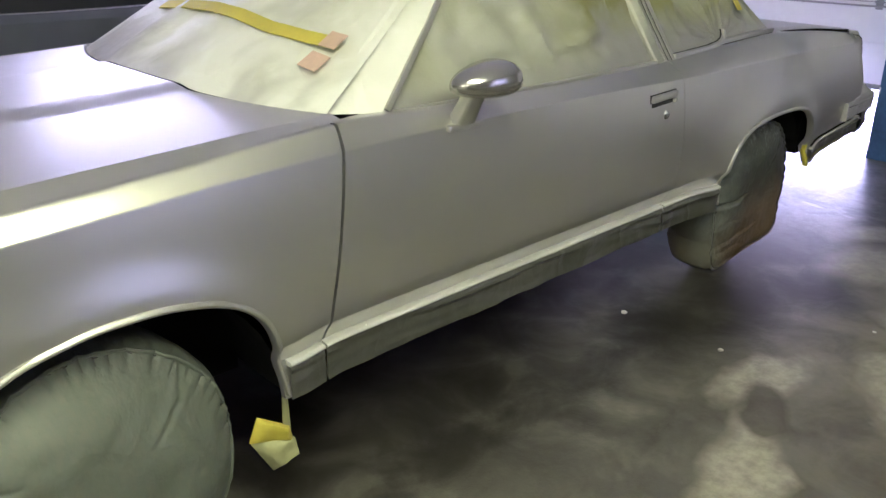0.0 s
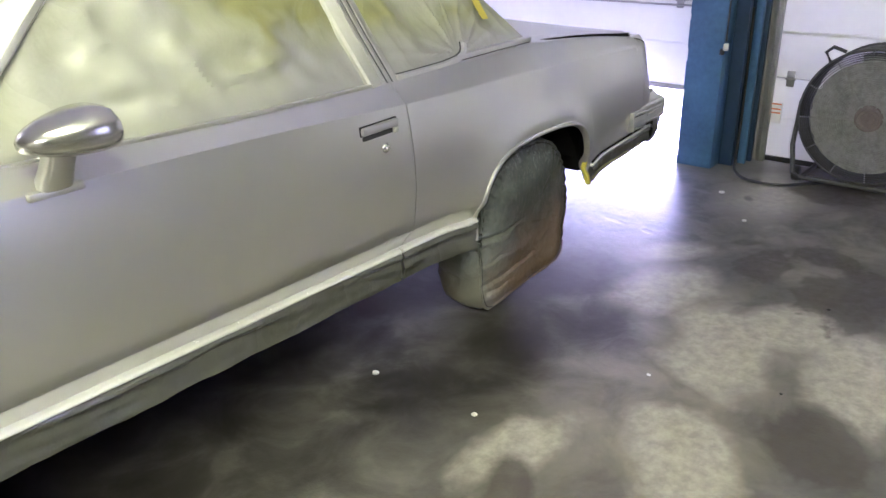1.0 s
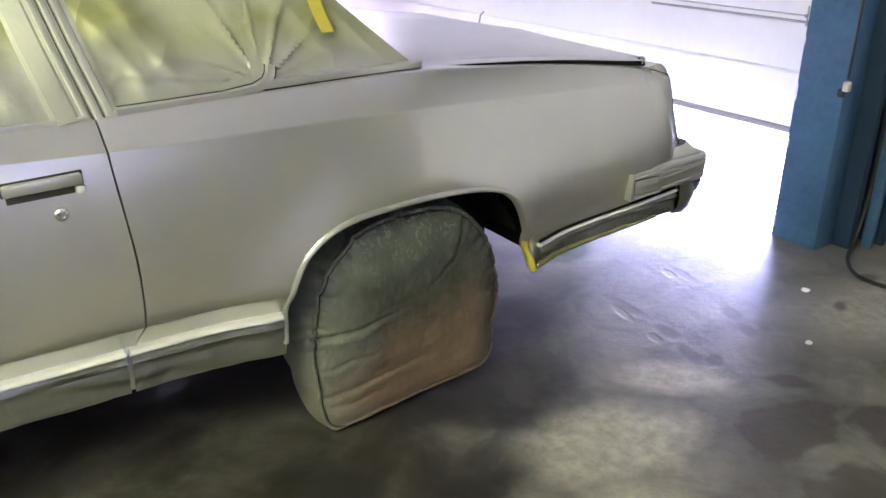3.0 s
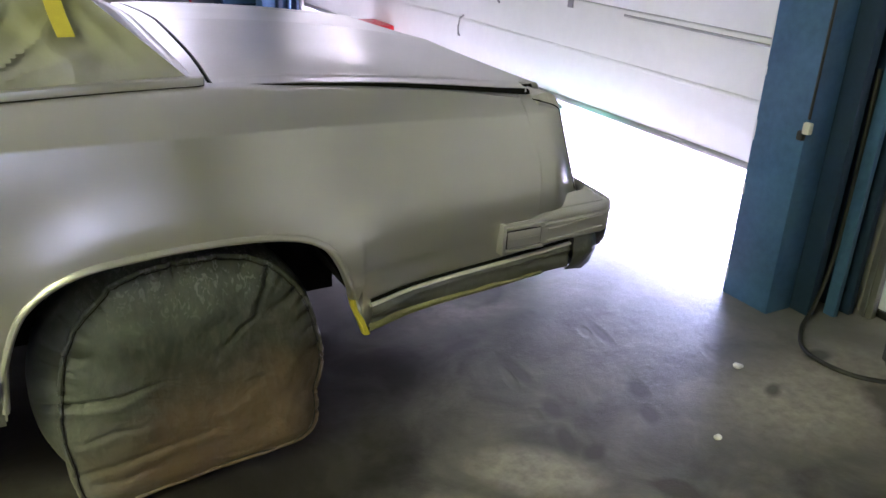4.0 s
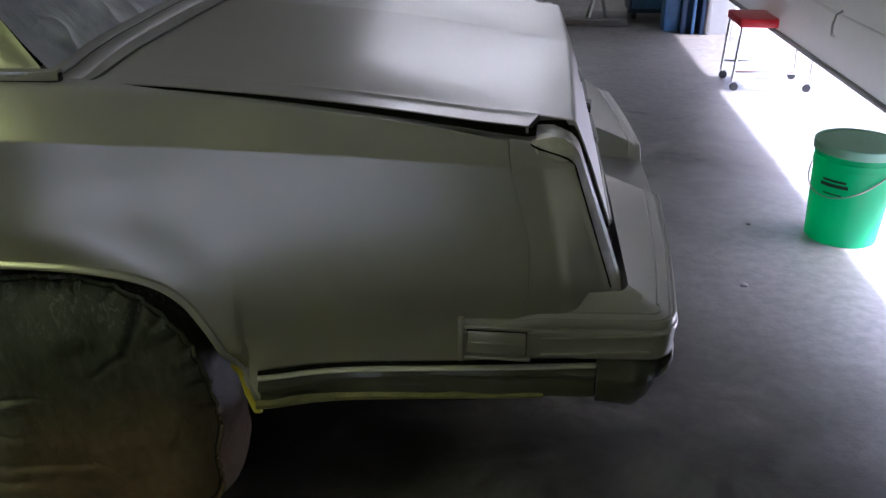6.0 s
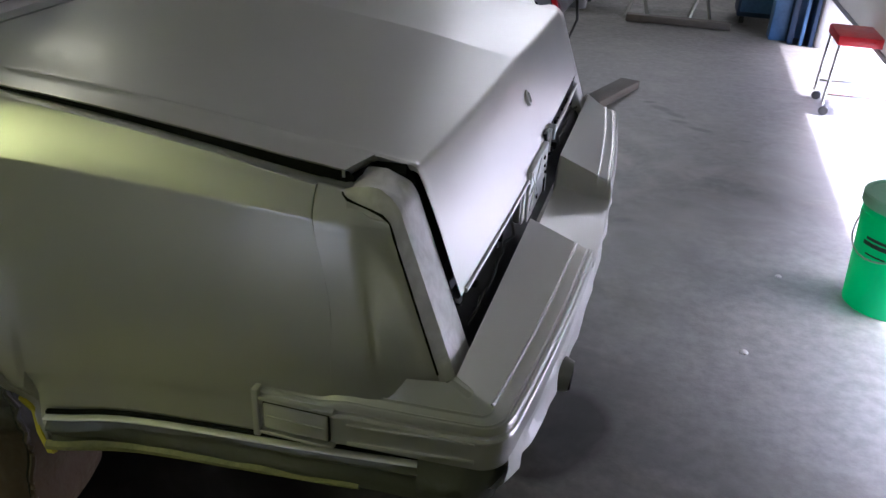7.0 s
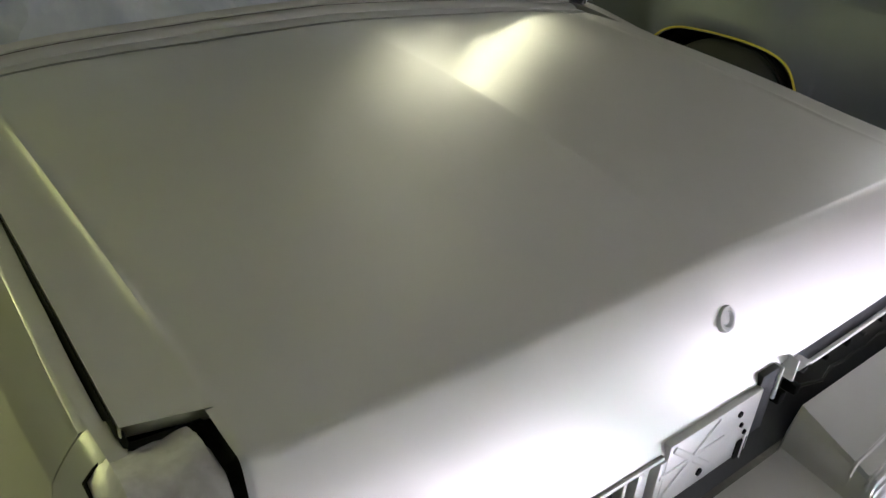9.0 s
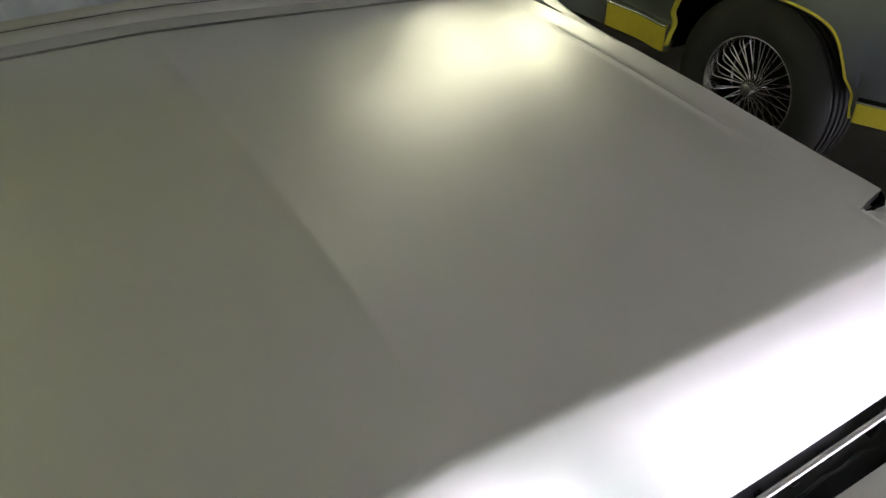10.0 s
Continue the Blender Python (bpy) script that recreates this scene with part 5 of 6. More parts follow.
# pull hook, latch and scuffs on the raised door
for y, z in ((3.05, 0.60), (2.6, 0.86)):
    bm = bmesh.new()
    tube(bm, [(WX + 0.008, y, z + 0.07), (WX - 0.02, y, z + 0.05), (WX - 0.03, y, z), (WX - 0.02, y + 0.01, z - 0.05), (WX - 0.005, y + 0.02, z - 0.06)], 0.006, 8)
    part("pull_hook", bm, GALV, door_a)
bm = bmesh.new()
tube(bm, [(WX - 0.01, 1.5, 0.875), (WX - 0.01, 0.42, 0.875)], 0.006, 8)
part("lock_rod", bm, GALV, door_a)

# rails at the door sides
for n, y in enumerate((D2[1] - 0.005, D1[0] + 0.01, D1[1] - 0.02)):
    bm = bmesh.new()
    box(bm, WX - 0.035, WX - 0.003, y - 0.035, y + 0.015, 0.0, DOOR_TOP, 0.003)
    box(bm, WX - 0.040, WX - 0.034, y - 0.012, y - 0.002, 0.0, DOOR_TOP, 0.001)
    tagged(part("door_rail", bm, GALV, None), "galvanised vertical door rail on the wall", "door rail", kind="structure")
bm = bmesh.new()
box(bm, WX - 0.03, WX - 0.002, 6.06, 6.14, 0, DOOR_TOP, 0.004)
tagged(part("trim", bm, DOORWHITE, None), "white door jamb board", "trim", kind="structure")

# blue steel column by the doors
column = thing("steel_column", 2.2, 0.2, 0, "blue painted steel column standing between two garage doors", "column", kind="structure")
bm = bmesh.new(); box(bm, 2.085, 2.215, 0.125, 0.335, 0.0, 3.29, 0.004); part("post", bm, BLUE, column)
bm = bmesh.new(); box(bm, 2.217, 2.40, 0.300, 0.330, 0.0, 3.29, 0.003); part("side_web", bm, BLUE, column)
# inner plate and back flange are a darker blue than the post
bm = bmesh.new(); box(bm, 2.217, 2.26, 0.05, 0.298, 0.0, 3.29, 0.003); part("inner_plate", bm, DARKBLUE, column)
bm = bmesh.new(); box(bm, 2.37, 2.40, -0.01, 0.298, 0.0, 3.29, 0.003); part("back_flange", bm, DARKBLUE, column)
bm = bmesh.new(); box(bm, 2.30, 2.325, 0.0, 0.045, 0.0, 3.29, 0.003); part("conduit", bm, BLUE, column)

rnd = random.Random(12)
z = 0.05
while z < 2.2:
    h = rnd.uniform(0.02, 0.11)
    bm = bmesh.new(); box(bm, 2.0838, 2.112, 0.335 - rnd.uniform(0.003, 0.012), 0.3362, z, z + h, 0.003); part("bare_edge", bm, WHITEMETAL, column, "paint worn off the edge")
    z += h + rnd.uniform(0.03, 0.22)

twin = copy_thing(column, pose(2.2, 6.22, 0))

# plug on a hanging lead
lead = thing("hanging_lead", 2.0, 0.1, 0.6, "grey lead with a pale plug hanging on the column", "power lead")
bm = bmesh.new(); tube(bm, [(2.076, 0.128, 2.6), (2.076, 0.120, 1.8), (2.070, 0.110, 1.2), (2.060, 0.105, 0.74)], 0.005, 8); part("cable", bm, BLACKPLASTIC, lead)
bm = bmesh.new(); box(bm, 2.046, 2.070, 0.088, 0.116, 0.690, 0.730, 0.006); part("plug", bm, STICKER, lead)
bm = bmesh.new(); box(bm, 2.048, 2.068, 0.108, 0.134, 0.665, 0.698, 0.006); part("socket", bm, BLACKPLASTIC, lead)

# lead lying on the floor
floor_lead = thing("floor_lead", 2.1, -0.2, 0, "black lead lying in loops on the concrete floor", "power lead")
pts = [(2.30, 0.06, 0.9), (2.30, 0.05, 0.3), (2.22, 0.03, 0.06), (2.10, -0.02, 0.012), (1.98, -0.14, 0.010), (1.99, -0.30, 0.010), (2.10, -0.42, 0.010), (2.22, -0.55, 0.010), (2.2, -0.75, 0.010)]
fine = []
for i in range(len(pts) - 1):
    for k in range(6):
        t = k / 6
        p0, p1, p2, p3 = (Vector(pts[max(0, min(len(pts) - 1, i + j))]) for j in (-1, 0, 1, 2))
        fine.append(0.5 * ((2 * p1) + (p2 - p0) * t + (2 * p0 - 5 * p1 + 4 * p2 - p3) * t * t + (3 * p1 - p0 - 3 * p2 + p3) * t**3))
bm = bmesh.new(); tube(bm, fine, 0.008, 8); part("cable", bm, BLACKPLASTIC, floor_lead)


# big floor fan
def drum_fan(cx, cy, cz, r):
    fan = thing("drum_fan", cx, cy, 0, "large dusty grey drum fan on a tube stand with wheels", "fan")
    m = Matrix.Translation((cx, cy, cz)) @ Matrix.Rotation(radians(-90), 4, "Y") @ Matrix.Rotation(radians(0), 4, "X")
    bm = bmesh.new()
    lathe(bm, [(r, -0.13), (r + 0.012, -0.13), (r + 0.012, -0.11), (r + 0.002, -0.10), (r + 0.002, 0.10), (r + 0.012, 0.11), (r + 0.012, 0.13), (r, 0.13), (r - 0.004, 0.10), (r - 0.004, -0.10), (r, -0.13)], 56, m, close=False)
    part("drum", bm, FANDARK, fan)
    for k in range(26):
        rr = 0.075 + (r - 0.075) * k / 25
        bm = bmesh.new()
        tube(bm, [m @ Vector((rr * math.cos(a), rr * math.sin(a), 0.135 + 0.02 * (1 - rr / r))) for a in (2 * math.pi * i / 48 for i in range(48))], 0.0022, 4, True)
        part("guard_ring", bm, FANDUST if rr < r * 0.86 else FANDARK, fan)
    # felt of dust caught on the guard
    bm = bmesh.new()
    rows = []
    for i in range(145):
        a = 2 * math.pi * i / 144
        rows.append([m @ Vector((q * math.cos(a), q * math.sin(a), 0.122 + 0.02 * (1 - q / r) + 0.006 * noise.noise((math.cos(a) * 9, math.sin(a) * 9, q * 6)) + 0.003 * (i % 3 == 0))) for q in (0.05, 0.11, 0.17, 0.23, 0.275, 0.292 + 0.008 * noise.noise((math.cos(a) * 6, math.sin(a) * 6, 1)))])
    grid(bm, rows)
    part("dust_felt", bm, FANDUST, fan, "grey felt of dust")
    for k in range(12):
        a = 2 * math.pi * k / 12 + 0.1
        bm = bmesh.new()
        tube(bm, [m @ Vector((q * math.cos(a), q * math.sin(a), 0.132 + 0.02 * (1 - q / r))) for q in (0.06, r * 0.5, r)], 0.004, 6)
        part("guard_spoke", bm, FANDUST, fan)
    bm = bmesh.new()
    lathe(bm, [(0.001, 0.168), (0.012, 0.168), (0.014, 0.163), (0.032, 0.164), (0.036, 0.158), (0.05, 0.162), (0.056, 0.155), (0.066, 0.156), (0.07, 0.14)], 28, m)
    part("badge", bm, RUSTDUST, fan, "round badge with rusty dust")
    bm = bmesh.new()
    lathe(bm, [(0.001, -0.02), (0.06, -0.02), (0.06, 0.07), (0.045, 0.09), (0.001, 0.092)], 24, m)
    part("hub", bm, FANGREY, fan)
    for k in range(3):
        bm = bmesh.new()
        rows = []
        for i in range(9):
            q = lerp(0.055, r * 0.93, i / 8)
            wid = lerp(0.35, 0.72, math.sin(math.pi * (0.15 + 0.6 * i / 8)))
            tw = lerp(0.06, 0.025, i / 8)
            rows.append([m @ Vector((q * math.cos(2.094 * k + u * wid), q * math.sin(2.094 * k + u * wid), 0.03 + tw * u * 1.2)) for u in (-0.5, -0.25, 0, 0.25, 0.5)])
        grid(bm, rows)
        part("blade", bm, FANGREY, fan)
    bm = bmesh.new()
    ring = [m @ Vector(((r + 0.03) * math.cos(a), (r + 0.03) * math.sin(a), 0)) for a in (radians(d) for d in range(-200, 21, 10))]
    ring = [Vector((cx + 0.0, cy + (r + 0.035) * math.cos(radians(d)), cz + (r + 0.035) * math.sin(radians(d)))) for d in range(-185, 6, 10)]
    tube(bm, ring, 0.012, 8)
    part("yoke", bm, FANDARK, fan)
    for s in (-1, 1):
        bm = bmesh.new()
        tube(bm, [(cx - 0.0, cy + s * (r + 0.035), cz + 0.02), (cx - 0.10, cy + s * (r + 0.02), cz * 0.5), (cx - 0.17, cy + s * (r - 0.02), 0.06), (cx - 0.16, cy + s * (r - 0.06), 0.035), (cx + 0.12, cy + s * (r - 0.06), 0.035)], 0.013, 8)
        part("leg", bm, FANDARK, fan)
    bm = bmesh.new(); tube(bm, [(cx - 0.16, cy - r + 0.05, 0.040), (cx - 0.16, cy + r - 0.05, 0.040)], 0.013, 8); part("crossbar", bm, FANDARK, fan)
    for s in (-1, 1):
        bm = bmesh.new()
        lathe(bm, [(0.001, -0.02), (0.03, -0.02), (0.042, -0.014), (0.042, 0.014), (0.03, 0.02), (0.001, 0.02)], 20, Matrix.Translation((cx - 0.10, cy + s * (r - 0.02), 0.042)) @ Matrix.Rotation(radians(90), 4, "X"))
        part("wheel", bm, BLACKPLASTIC, fan)
    bm = bmesh.new()
    a = radians(52)
    c = Vector((cx, cy + (r + 0.01) * math.cos(a), cz + (r + 0.01) * math.sin(a)))
    tube(bm, [c + Vector((-0.02, 0.04, -0.03)), c + Vector((-0.02, 0.07, 0.02)), c + Vector((-0.02, 0.035, 0.05)), c + Vector((-0.02, -0.03, 0.03))], 0.010, 8)
    part("handle", bm, FANDARK, fan)
    return fan


drum_fan(2.27, -0.66, 0.40, 0.345)

# sticker on the closed door
bm = bmesh.new(); box(bm, WX - 0.000, WX + 0.0095, -0.125, -0.065, 0.235, 0.355, 0.001)
decal = tagged(part("door_sticker", bm, STICKER, None), "white warning sticker with orange bars on the door", "sticker")
for z in (0.352, 0.322, 0.30):
    bm = bmesh.new(); box(bm, WX - 0.002, WX, -0.122, -0.068, z - 0.008, z, 0.0)
    part("print_bar", bm, ORANGE, decal, smooth=False)

# green bucket
bucket = thing("bucket", 2.18, 1.83, 0, "bright green plastic bucket with a pale lid", "bucket")
bx, by = 2.18, 1.83
BM = Matrix.Translation((bx, by, 0))
bm = bmesh.new(); lathe(bm, [(0.125, 0.0), (0.130, 0.004), (0.146, 0.30), (0.149, 0.302), (0.149, 0.330), (0.146, 0.332), (0.148, 0.372), (0.150, 0.374)], 48, BM); part("pail", bm, GREEN, bucket)
bm = bmesh.new(); lathe(bm, [(0.152, 0.352), (0.156, 0.354), (0.157, 0.386), (0.152, 0.391), (0.140, 0.391), (0.136, 0.386), (0.02, 0.386), (0.018, 0.389), (0.001, 0.389)], 48, BM); part("lid", bm, LIDWHITE, bucket)
bm = bmesh.new(); tube(bm, [(bx + 0.153 * math.cos(a), by + 0.153 * math.sin(a), 0.315 - 0.12 * max(0, math.sin(a - 2.2))) for a in (2.2 + math.pi * i / 16 for i in range(17))], 0.003, 6); part("bail", bm, GALV, bucket)
for z, w, h in ((0.255, 0.62, 0.010), (0.235, 0.75, 0.014), (0.205, 0.5, 0.006)):
    bm = bmesh.new()
    r = lerp(0.130, 0.146, z / 0.30) + 0.0012
    rows = [[(bx + r * math.cos(a), by + r * math.sin(a), zz) for zz in (z, z + h)] for a in (radians(225) + w * (i / 12 - 0.5) for i in range(13))]
    grid(bm, rows)
    part("print_bar", bm, BLACKPLASTIC, bucket)

# red roller stool under the raised door
stool = thing("roller_bench", 2.42, 4.25, 0, "red padded roller bench on thin chrome legs", "stool")
bm = bmesh.new(); box(bm, 2.23, 2.72, 4.08, 4.46, 0.40, 0.455, 0.012); part("seat", bm, RED, stool)
for sx in (2.25, 2.70):
    for sy in (4.10, 4.44):
        bm = bmesh.new(); tube(bm, [(sx, sy, 0.41), (sx + (0.015 if sx > 2.5 else -0.015), sy, 0.06)], 0.010, 8); leg = part("leg", bm, CHROME, stool)
        bm = bmesh.new(); lathe(bm, [(0.001, -0.011), (0.024, -0.011), (0.028, 0), (0.024, 0.011), (0.001, 0.011)], 16, Matrix.Translation((sx, sy, 0.028)) @ Matrix.Rotation(radians(90), 4, "X")); part("caster", bm, BLACKPLASTIC, leg, "black caster")
for sy in (4.10, 4.44):
    bm = bmesh.new(); tube(bm, [(2.24, sy, 0.12), (2.71, sy, 0.12)], 0.008, 8); part("rail", bm, CHROME, stool)

# plank on the floor
bm = bmesh.new()
box(bm, -0.42, 0.42, -0.06, 0.06, 0.002, 0.05, 0.004, Matrix.Translation((1.02, 3.82, 0)) @ Matrix.Rotation(radians(72), 4, "Z"))
tagged(part("plank", bm, WOOD, None), "short grimy timber plank lying on the concrete floor", "plank")

# litter
rnd = random.Random(9)
for x, y, s, mat in ((1.711, 1.35, 0.014, STICKER), (-0.794, 0.104, 0.012, STICKER), (-0.786, -0.303, 0.010, STICKER), (-0.25, -0.62, 0.008, STICKER), (1.35, -0.35, 0.012, STICKER), (-0.1, -1.0, 0.007, BLACKPLASTIC), (1.85, 1.9, 0.012, STICKER), (1.7, -0.1, 0.016, STICKER), (0.6, -0.95, 0.008, BLACKPLASTIC)):
    bm = bmesh.new()
    bmesh.ops.create_icosphere(bm, subdivisions=2, radius=s)
    for v in bm.verts:
        v.co *= 1 + 0.35 * noise.noise(v.co * 90 + Vector((x, y, 0)))
        v.co.z *= 0.45
    bmesh.ops.translate(bm, verts=bm.verts, vec=(x, y, s * 0.42))
    tagged(part("paint_chip" if mat is STICKER else "pebble", bm, mat, None), "small pale chip of paint on the floor" if mat is STICKER else "small dark pebble on the floor", "debris", "bits on the floor")


# ceiling lamps, all out of view; the last two rows are added fill
def ceiling_lamp(x, y, power, colour, length=2.4, turn=0.0, width=0.3):
    z = HALL[4] - 0.28
    lamp = thing("ceiling_light", x, y, z, "unseen white batten light with two tubes hung from the ceiling", "ceiling light", "ceiling lights")
    m = Matrix.Translation((x, y, z)) @ Matrix.Rotation(radians(turn), 4, "Z")
    bm = bmesh.new(); box(bm, -length / 2, length / 2, -0.045, 0.045, 0.03, 0.10, 0.004, m); part("housing", bm, DOORWHITE, lamp)
    glow = shader("lit_tube", 0.4)[0]
    glow.node_tree.nodes["Principled BSDF"].inputs["Emission Color"].default_value = (*colour, 1)
    glow.node_tree.nodes["Principled BSDF"].inputs["Emission Strength"].default_value = 1.1 * power / (math.pi * 0.176 * length)
    for s in (-1, 1):
        bm = bmesh.new(); tube(bm, [m @ Vector((-length / 2 + 0.03, s * 0.085, 0.030)), m @ Vector((length / 2 - 0.03, s * 0.085, 0.030))], 0.014, 10); part("tube", bm, glow, lamp, "lit tube")
        bm = bmesh.new(); box(bm, s * (length / 2 - 0.03) - 0.012, s * (length / 2 - 0.03) + 0.012, -0.10, 0.10, 0.028, 0.05, 0.003, m); part("tube_holder", bm, DOORWHITE, lamp)
        bm = bmesh.new(); tube(bm, [m @ Vector((s * length * 0.4, 0, 0.10)), m @ Vector((s * length * 0.4, 0, 0.27))], 0.006, 6); part("hanger", bm, GALV, lamp)
    li = bpy.data.lights.new("tube_light", "AREA")
    li.shape, li.size, li.size_y, li.energy, li.color = "RECTANGLE", length, width, power, colour
    ob = new("tube_light", li)
    ob.matrix_world = m @ Matrix.Translation((0, 0, -0.012))
    return lamp


for row in LAMPS:
    ceiling_lamp(*row)

# ---------------------------------------------------------------- the near car
near, doors, lid, bumper, screen, shelf = coupe("coupe", "old two-door coupe in fresh satin silver, windows and wheels masked", SILVER)

bm = bmesh.new()
lathe(bm, [(0.001, 0.000), (0.008, 0.000), (0.010, -0.002), (0.012, 0.003), (0.017, 0.003), (0.019, -0.002), (0.019, -0.01)], 24, Matrix.Translation((1.0694, CY + 0.008, 0.832)) @ Matrix.Rotation(radians(66), 4, "Y"))
part("boot_lock", bm, WHITEMETAL, lid)
# handles and keyholes
for s in (0, 1):
    y = 0.006
    def on_door(bm, name, mat, parent, label=""):
        for v in bm.verts:
            v.co.z += (v.co.x + 0.83) * 0.03
        if s: mirrored(bm, CY)
        return part(name, bm, mat, parent, label)
    bm = bmesh.new(); box(bm, -0.902, -0.757, y - 0.014, y + 0.03, 0.8545, 0.8775, 0.005)
    h = on_door(bm, "door_handle", SILVER_TRIM, doors[s])
    # dark outline in place of the handle's shadow on the door
    bm = bmesh.new(); box(bm, -0.905, -0.754, y - 0.0012, y + 0.02, 0.8515, 0.8805, 0.002)
    on_door(bm, "handle_shade_line", BLACKPLASTIC, h, "dark line standing in for shade round the handle")
    # recess coloured dark to carry its shade
    bm = bmesh.new(); box(bm, -0.897, -0.772, y - 0.0022, y + 0.02, 0.8370, 0.8512, 0.002)
    on_door(bm, "handle_recess", FANDARK, h, "finger recess with its shade painted dark grey")
    bm = bmesh.new(); box(bm, -0.772, -0.752, y - 0.010, y + 0.02, 0.8340, 0.8520, 0.006)
    on_door(bm, "handle_end", STRIP, h)
    bm = bmesh.new(); lathe(bm, [(0.001, 0.010), (0.005, 0.010), (0.006, 0.013), (0.010, 0.012), (0.016, 0.005), (0.018, -0.012)], 24, Matrix.Translation((-0.805, y + 0.002, 0.799)) @ Matrix.Rotation(radians(90), 4, "X"))
    if s: mirrored(bm, CY)
    part("keyhole", bm, CHROME, doors[s])
    # mirror on a stalk
    bm = bmesh.new()
    bmesh.ops.create_uvsphere(bm, u_segments=28, v_segments=18, radius=1.0)
    for v in bm.verts:
        v.co = Vector((math.copysign(abs(v.co.x) ** 0.8, v.co.x), math.copysign(abs(v.co.y) ** 0.8, v.co.y), math.copysign(abs(v.co.z) ** 0.8, v.co.z)))
        lowside = 0.8 if v.co.z < 0 else 1.0
        v.co.x = min(v.co.x, 0.74 - 0.10 * v.co.z)
        fat = 0.90 + 0.28 * v.co.x
        v.co = Vector((-1.735 + 0.092 * v.co.x - 0.02 * v.co.y, -0.030 + 0.072 * fat * v.co.y, 1.040 + 0.054 * fat * lowside * v.co.z + 0.006 * v.co.x))
    if s: mirrored(bm, CY)
    mir = part("wing_mirror", bm, MIRROR_PAINT, doors[s], "rounded silver mirror on a raked stalk")
    bm = bmesh.new()
    rows = []
    for k in (0, 0.3, 0.6, 0.85, 1.0):
        c = Vector((lerp(-1.762, -1.748, k), lerp(0.034, -0.012, k), lerp(0.918, 1.012, k)))
        a, b = lerp(0.040, 0.031, smooth(0, 0.6, k)), lerp(0.030, 0.024, k)
        rows.append([c + Vector((a * math.copysign(abs(math.cos(t)) ** 0.5, math.cos(t)), b * math.copysign(abs(math.sin(t)) ** 0.5, math.sin(t)), 0)) for t in (2 * math.pi * i / 16 for i in range(17))])
    grid(bm, rows)
    if s: mirrored(bm, CY)
    part("mirror_stalk", bm, SILVER_TRIM, mir, angle=50)
    bm = bmesh.new(); box(bm, -1.822, -1.702, 0.000, 0.060, 0.916, 0.934, 0.006)
    if s: mirrored(bm, CY)
    part("mirror_foot", bm, SILVER_TRIM, mir)

# side reflectors let into the bumper ends
for s in (0, 1):
    bm = bmesh.new()
    for lim in ((0.829, 0.840, 0.497, 0.584), (0.840, 0.962, 0.566, 0.574), (0.840, 0.962, 0.503, 0.509)):
        box(bm, lim[0], lim[1], 0.0245, 0.06, lim[2], lim[3], 0.002)
    if s: mirrored(bm, CY)
    mk = part("side_reflector", bm, SILVER, bumper)
    bm = bmesh.new(); box(bm, 0.8452, 0.9542, 0.0295, 0.05, 0.5132, 0.5618, 0.001)
    if s: mirrored(bm, CY)
    part("reflector_gap", bm, DARKMETAL, mk, "dark gap round the lens")
    bm = bmesh.new(); box(bm, 0.846, 0.953, 0.0275, 0.05, 0.514, 0.561, 0.003)
    if s: mirrored(bm, CY)
    part("reflector_lens", bm, SILVER, mk)
    for z0 in (0.535,):
        bm = bmesh.new(); box(bm, 0.852, 0.946, 0.0262, 0.04, z0, z0 + 0.004, 0.001)
        if s: mirrored(bm, CY)
        part("reflector_rib", bm, SILVER_TRIM, mk)

for s in (0, 1):
    for z0 in (0.514, 0.548):
        bm = bmesh.new()
        bar(bm, [(x, y - 0.0005, z0 + 0.010 * smooth(0.96, 1.17, x)) for x, y, w in bumper_path() if w == 0.0 and x > 0.965], 0.005, 0.0045)
        if s: mirrored(bm, CY)
        part("bumper_rib", bm, SILVER, bumper)

# number plate panel: pressed metal with a cross, holes and brackets
plate = None
bm = bmesh.new()
box(bm, 1.102, 1.116, 0.742, 0.958, 0.572, 0.712, 0.003)
for t in (38, -38):
    m = Matrix.Translation((1.115, 0.802, 0.664)) @ Matrix.Rotation(radians(t), 4, "X")
    box(bm, -0.004, 0.0035, -0.066, 0.066, -0.005, 0.005, 0.002, m)
m = Matrix.Translation((1.115, 0.802, 0.664))
box(bm, -0.004, 0.003, -0.070, 0.075, -0.004, 0.004, 0.002, m)
plate = part("plate_panel", bm, WHITEMETAL, near, "white sprayed pressed plate panel with a cross")
for y, z, w in ((0.832, 0.623, 0.006), (0.905, 0.690, 0.005), (0.918, 0.665, 0.004), (0.934, 0.645, 0.004)):
    bm = bmesh.new(); lathe(bm, [(0.001, 0.002), (w, 0.002), (w, -0.004)], 14, Matrix.Translation((1.1165, y, z)) @ Matrix.Rotation(radians(90), 4, "Y")); part("hole", bm, BLACK, plate)
bm = bmesh.new(); box(bm, 1.105, 1.1185, 0.922, 0.950, 0.590, 0.632, 0.004); part("slot", bm, BLACK, plate, "dark slot in the plate panel")
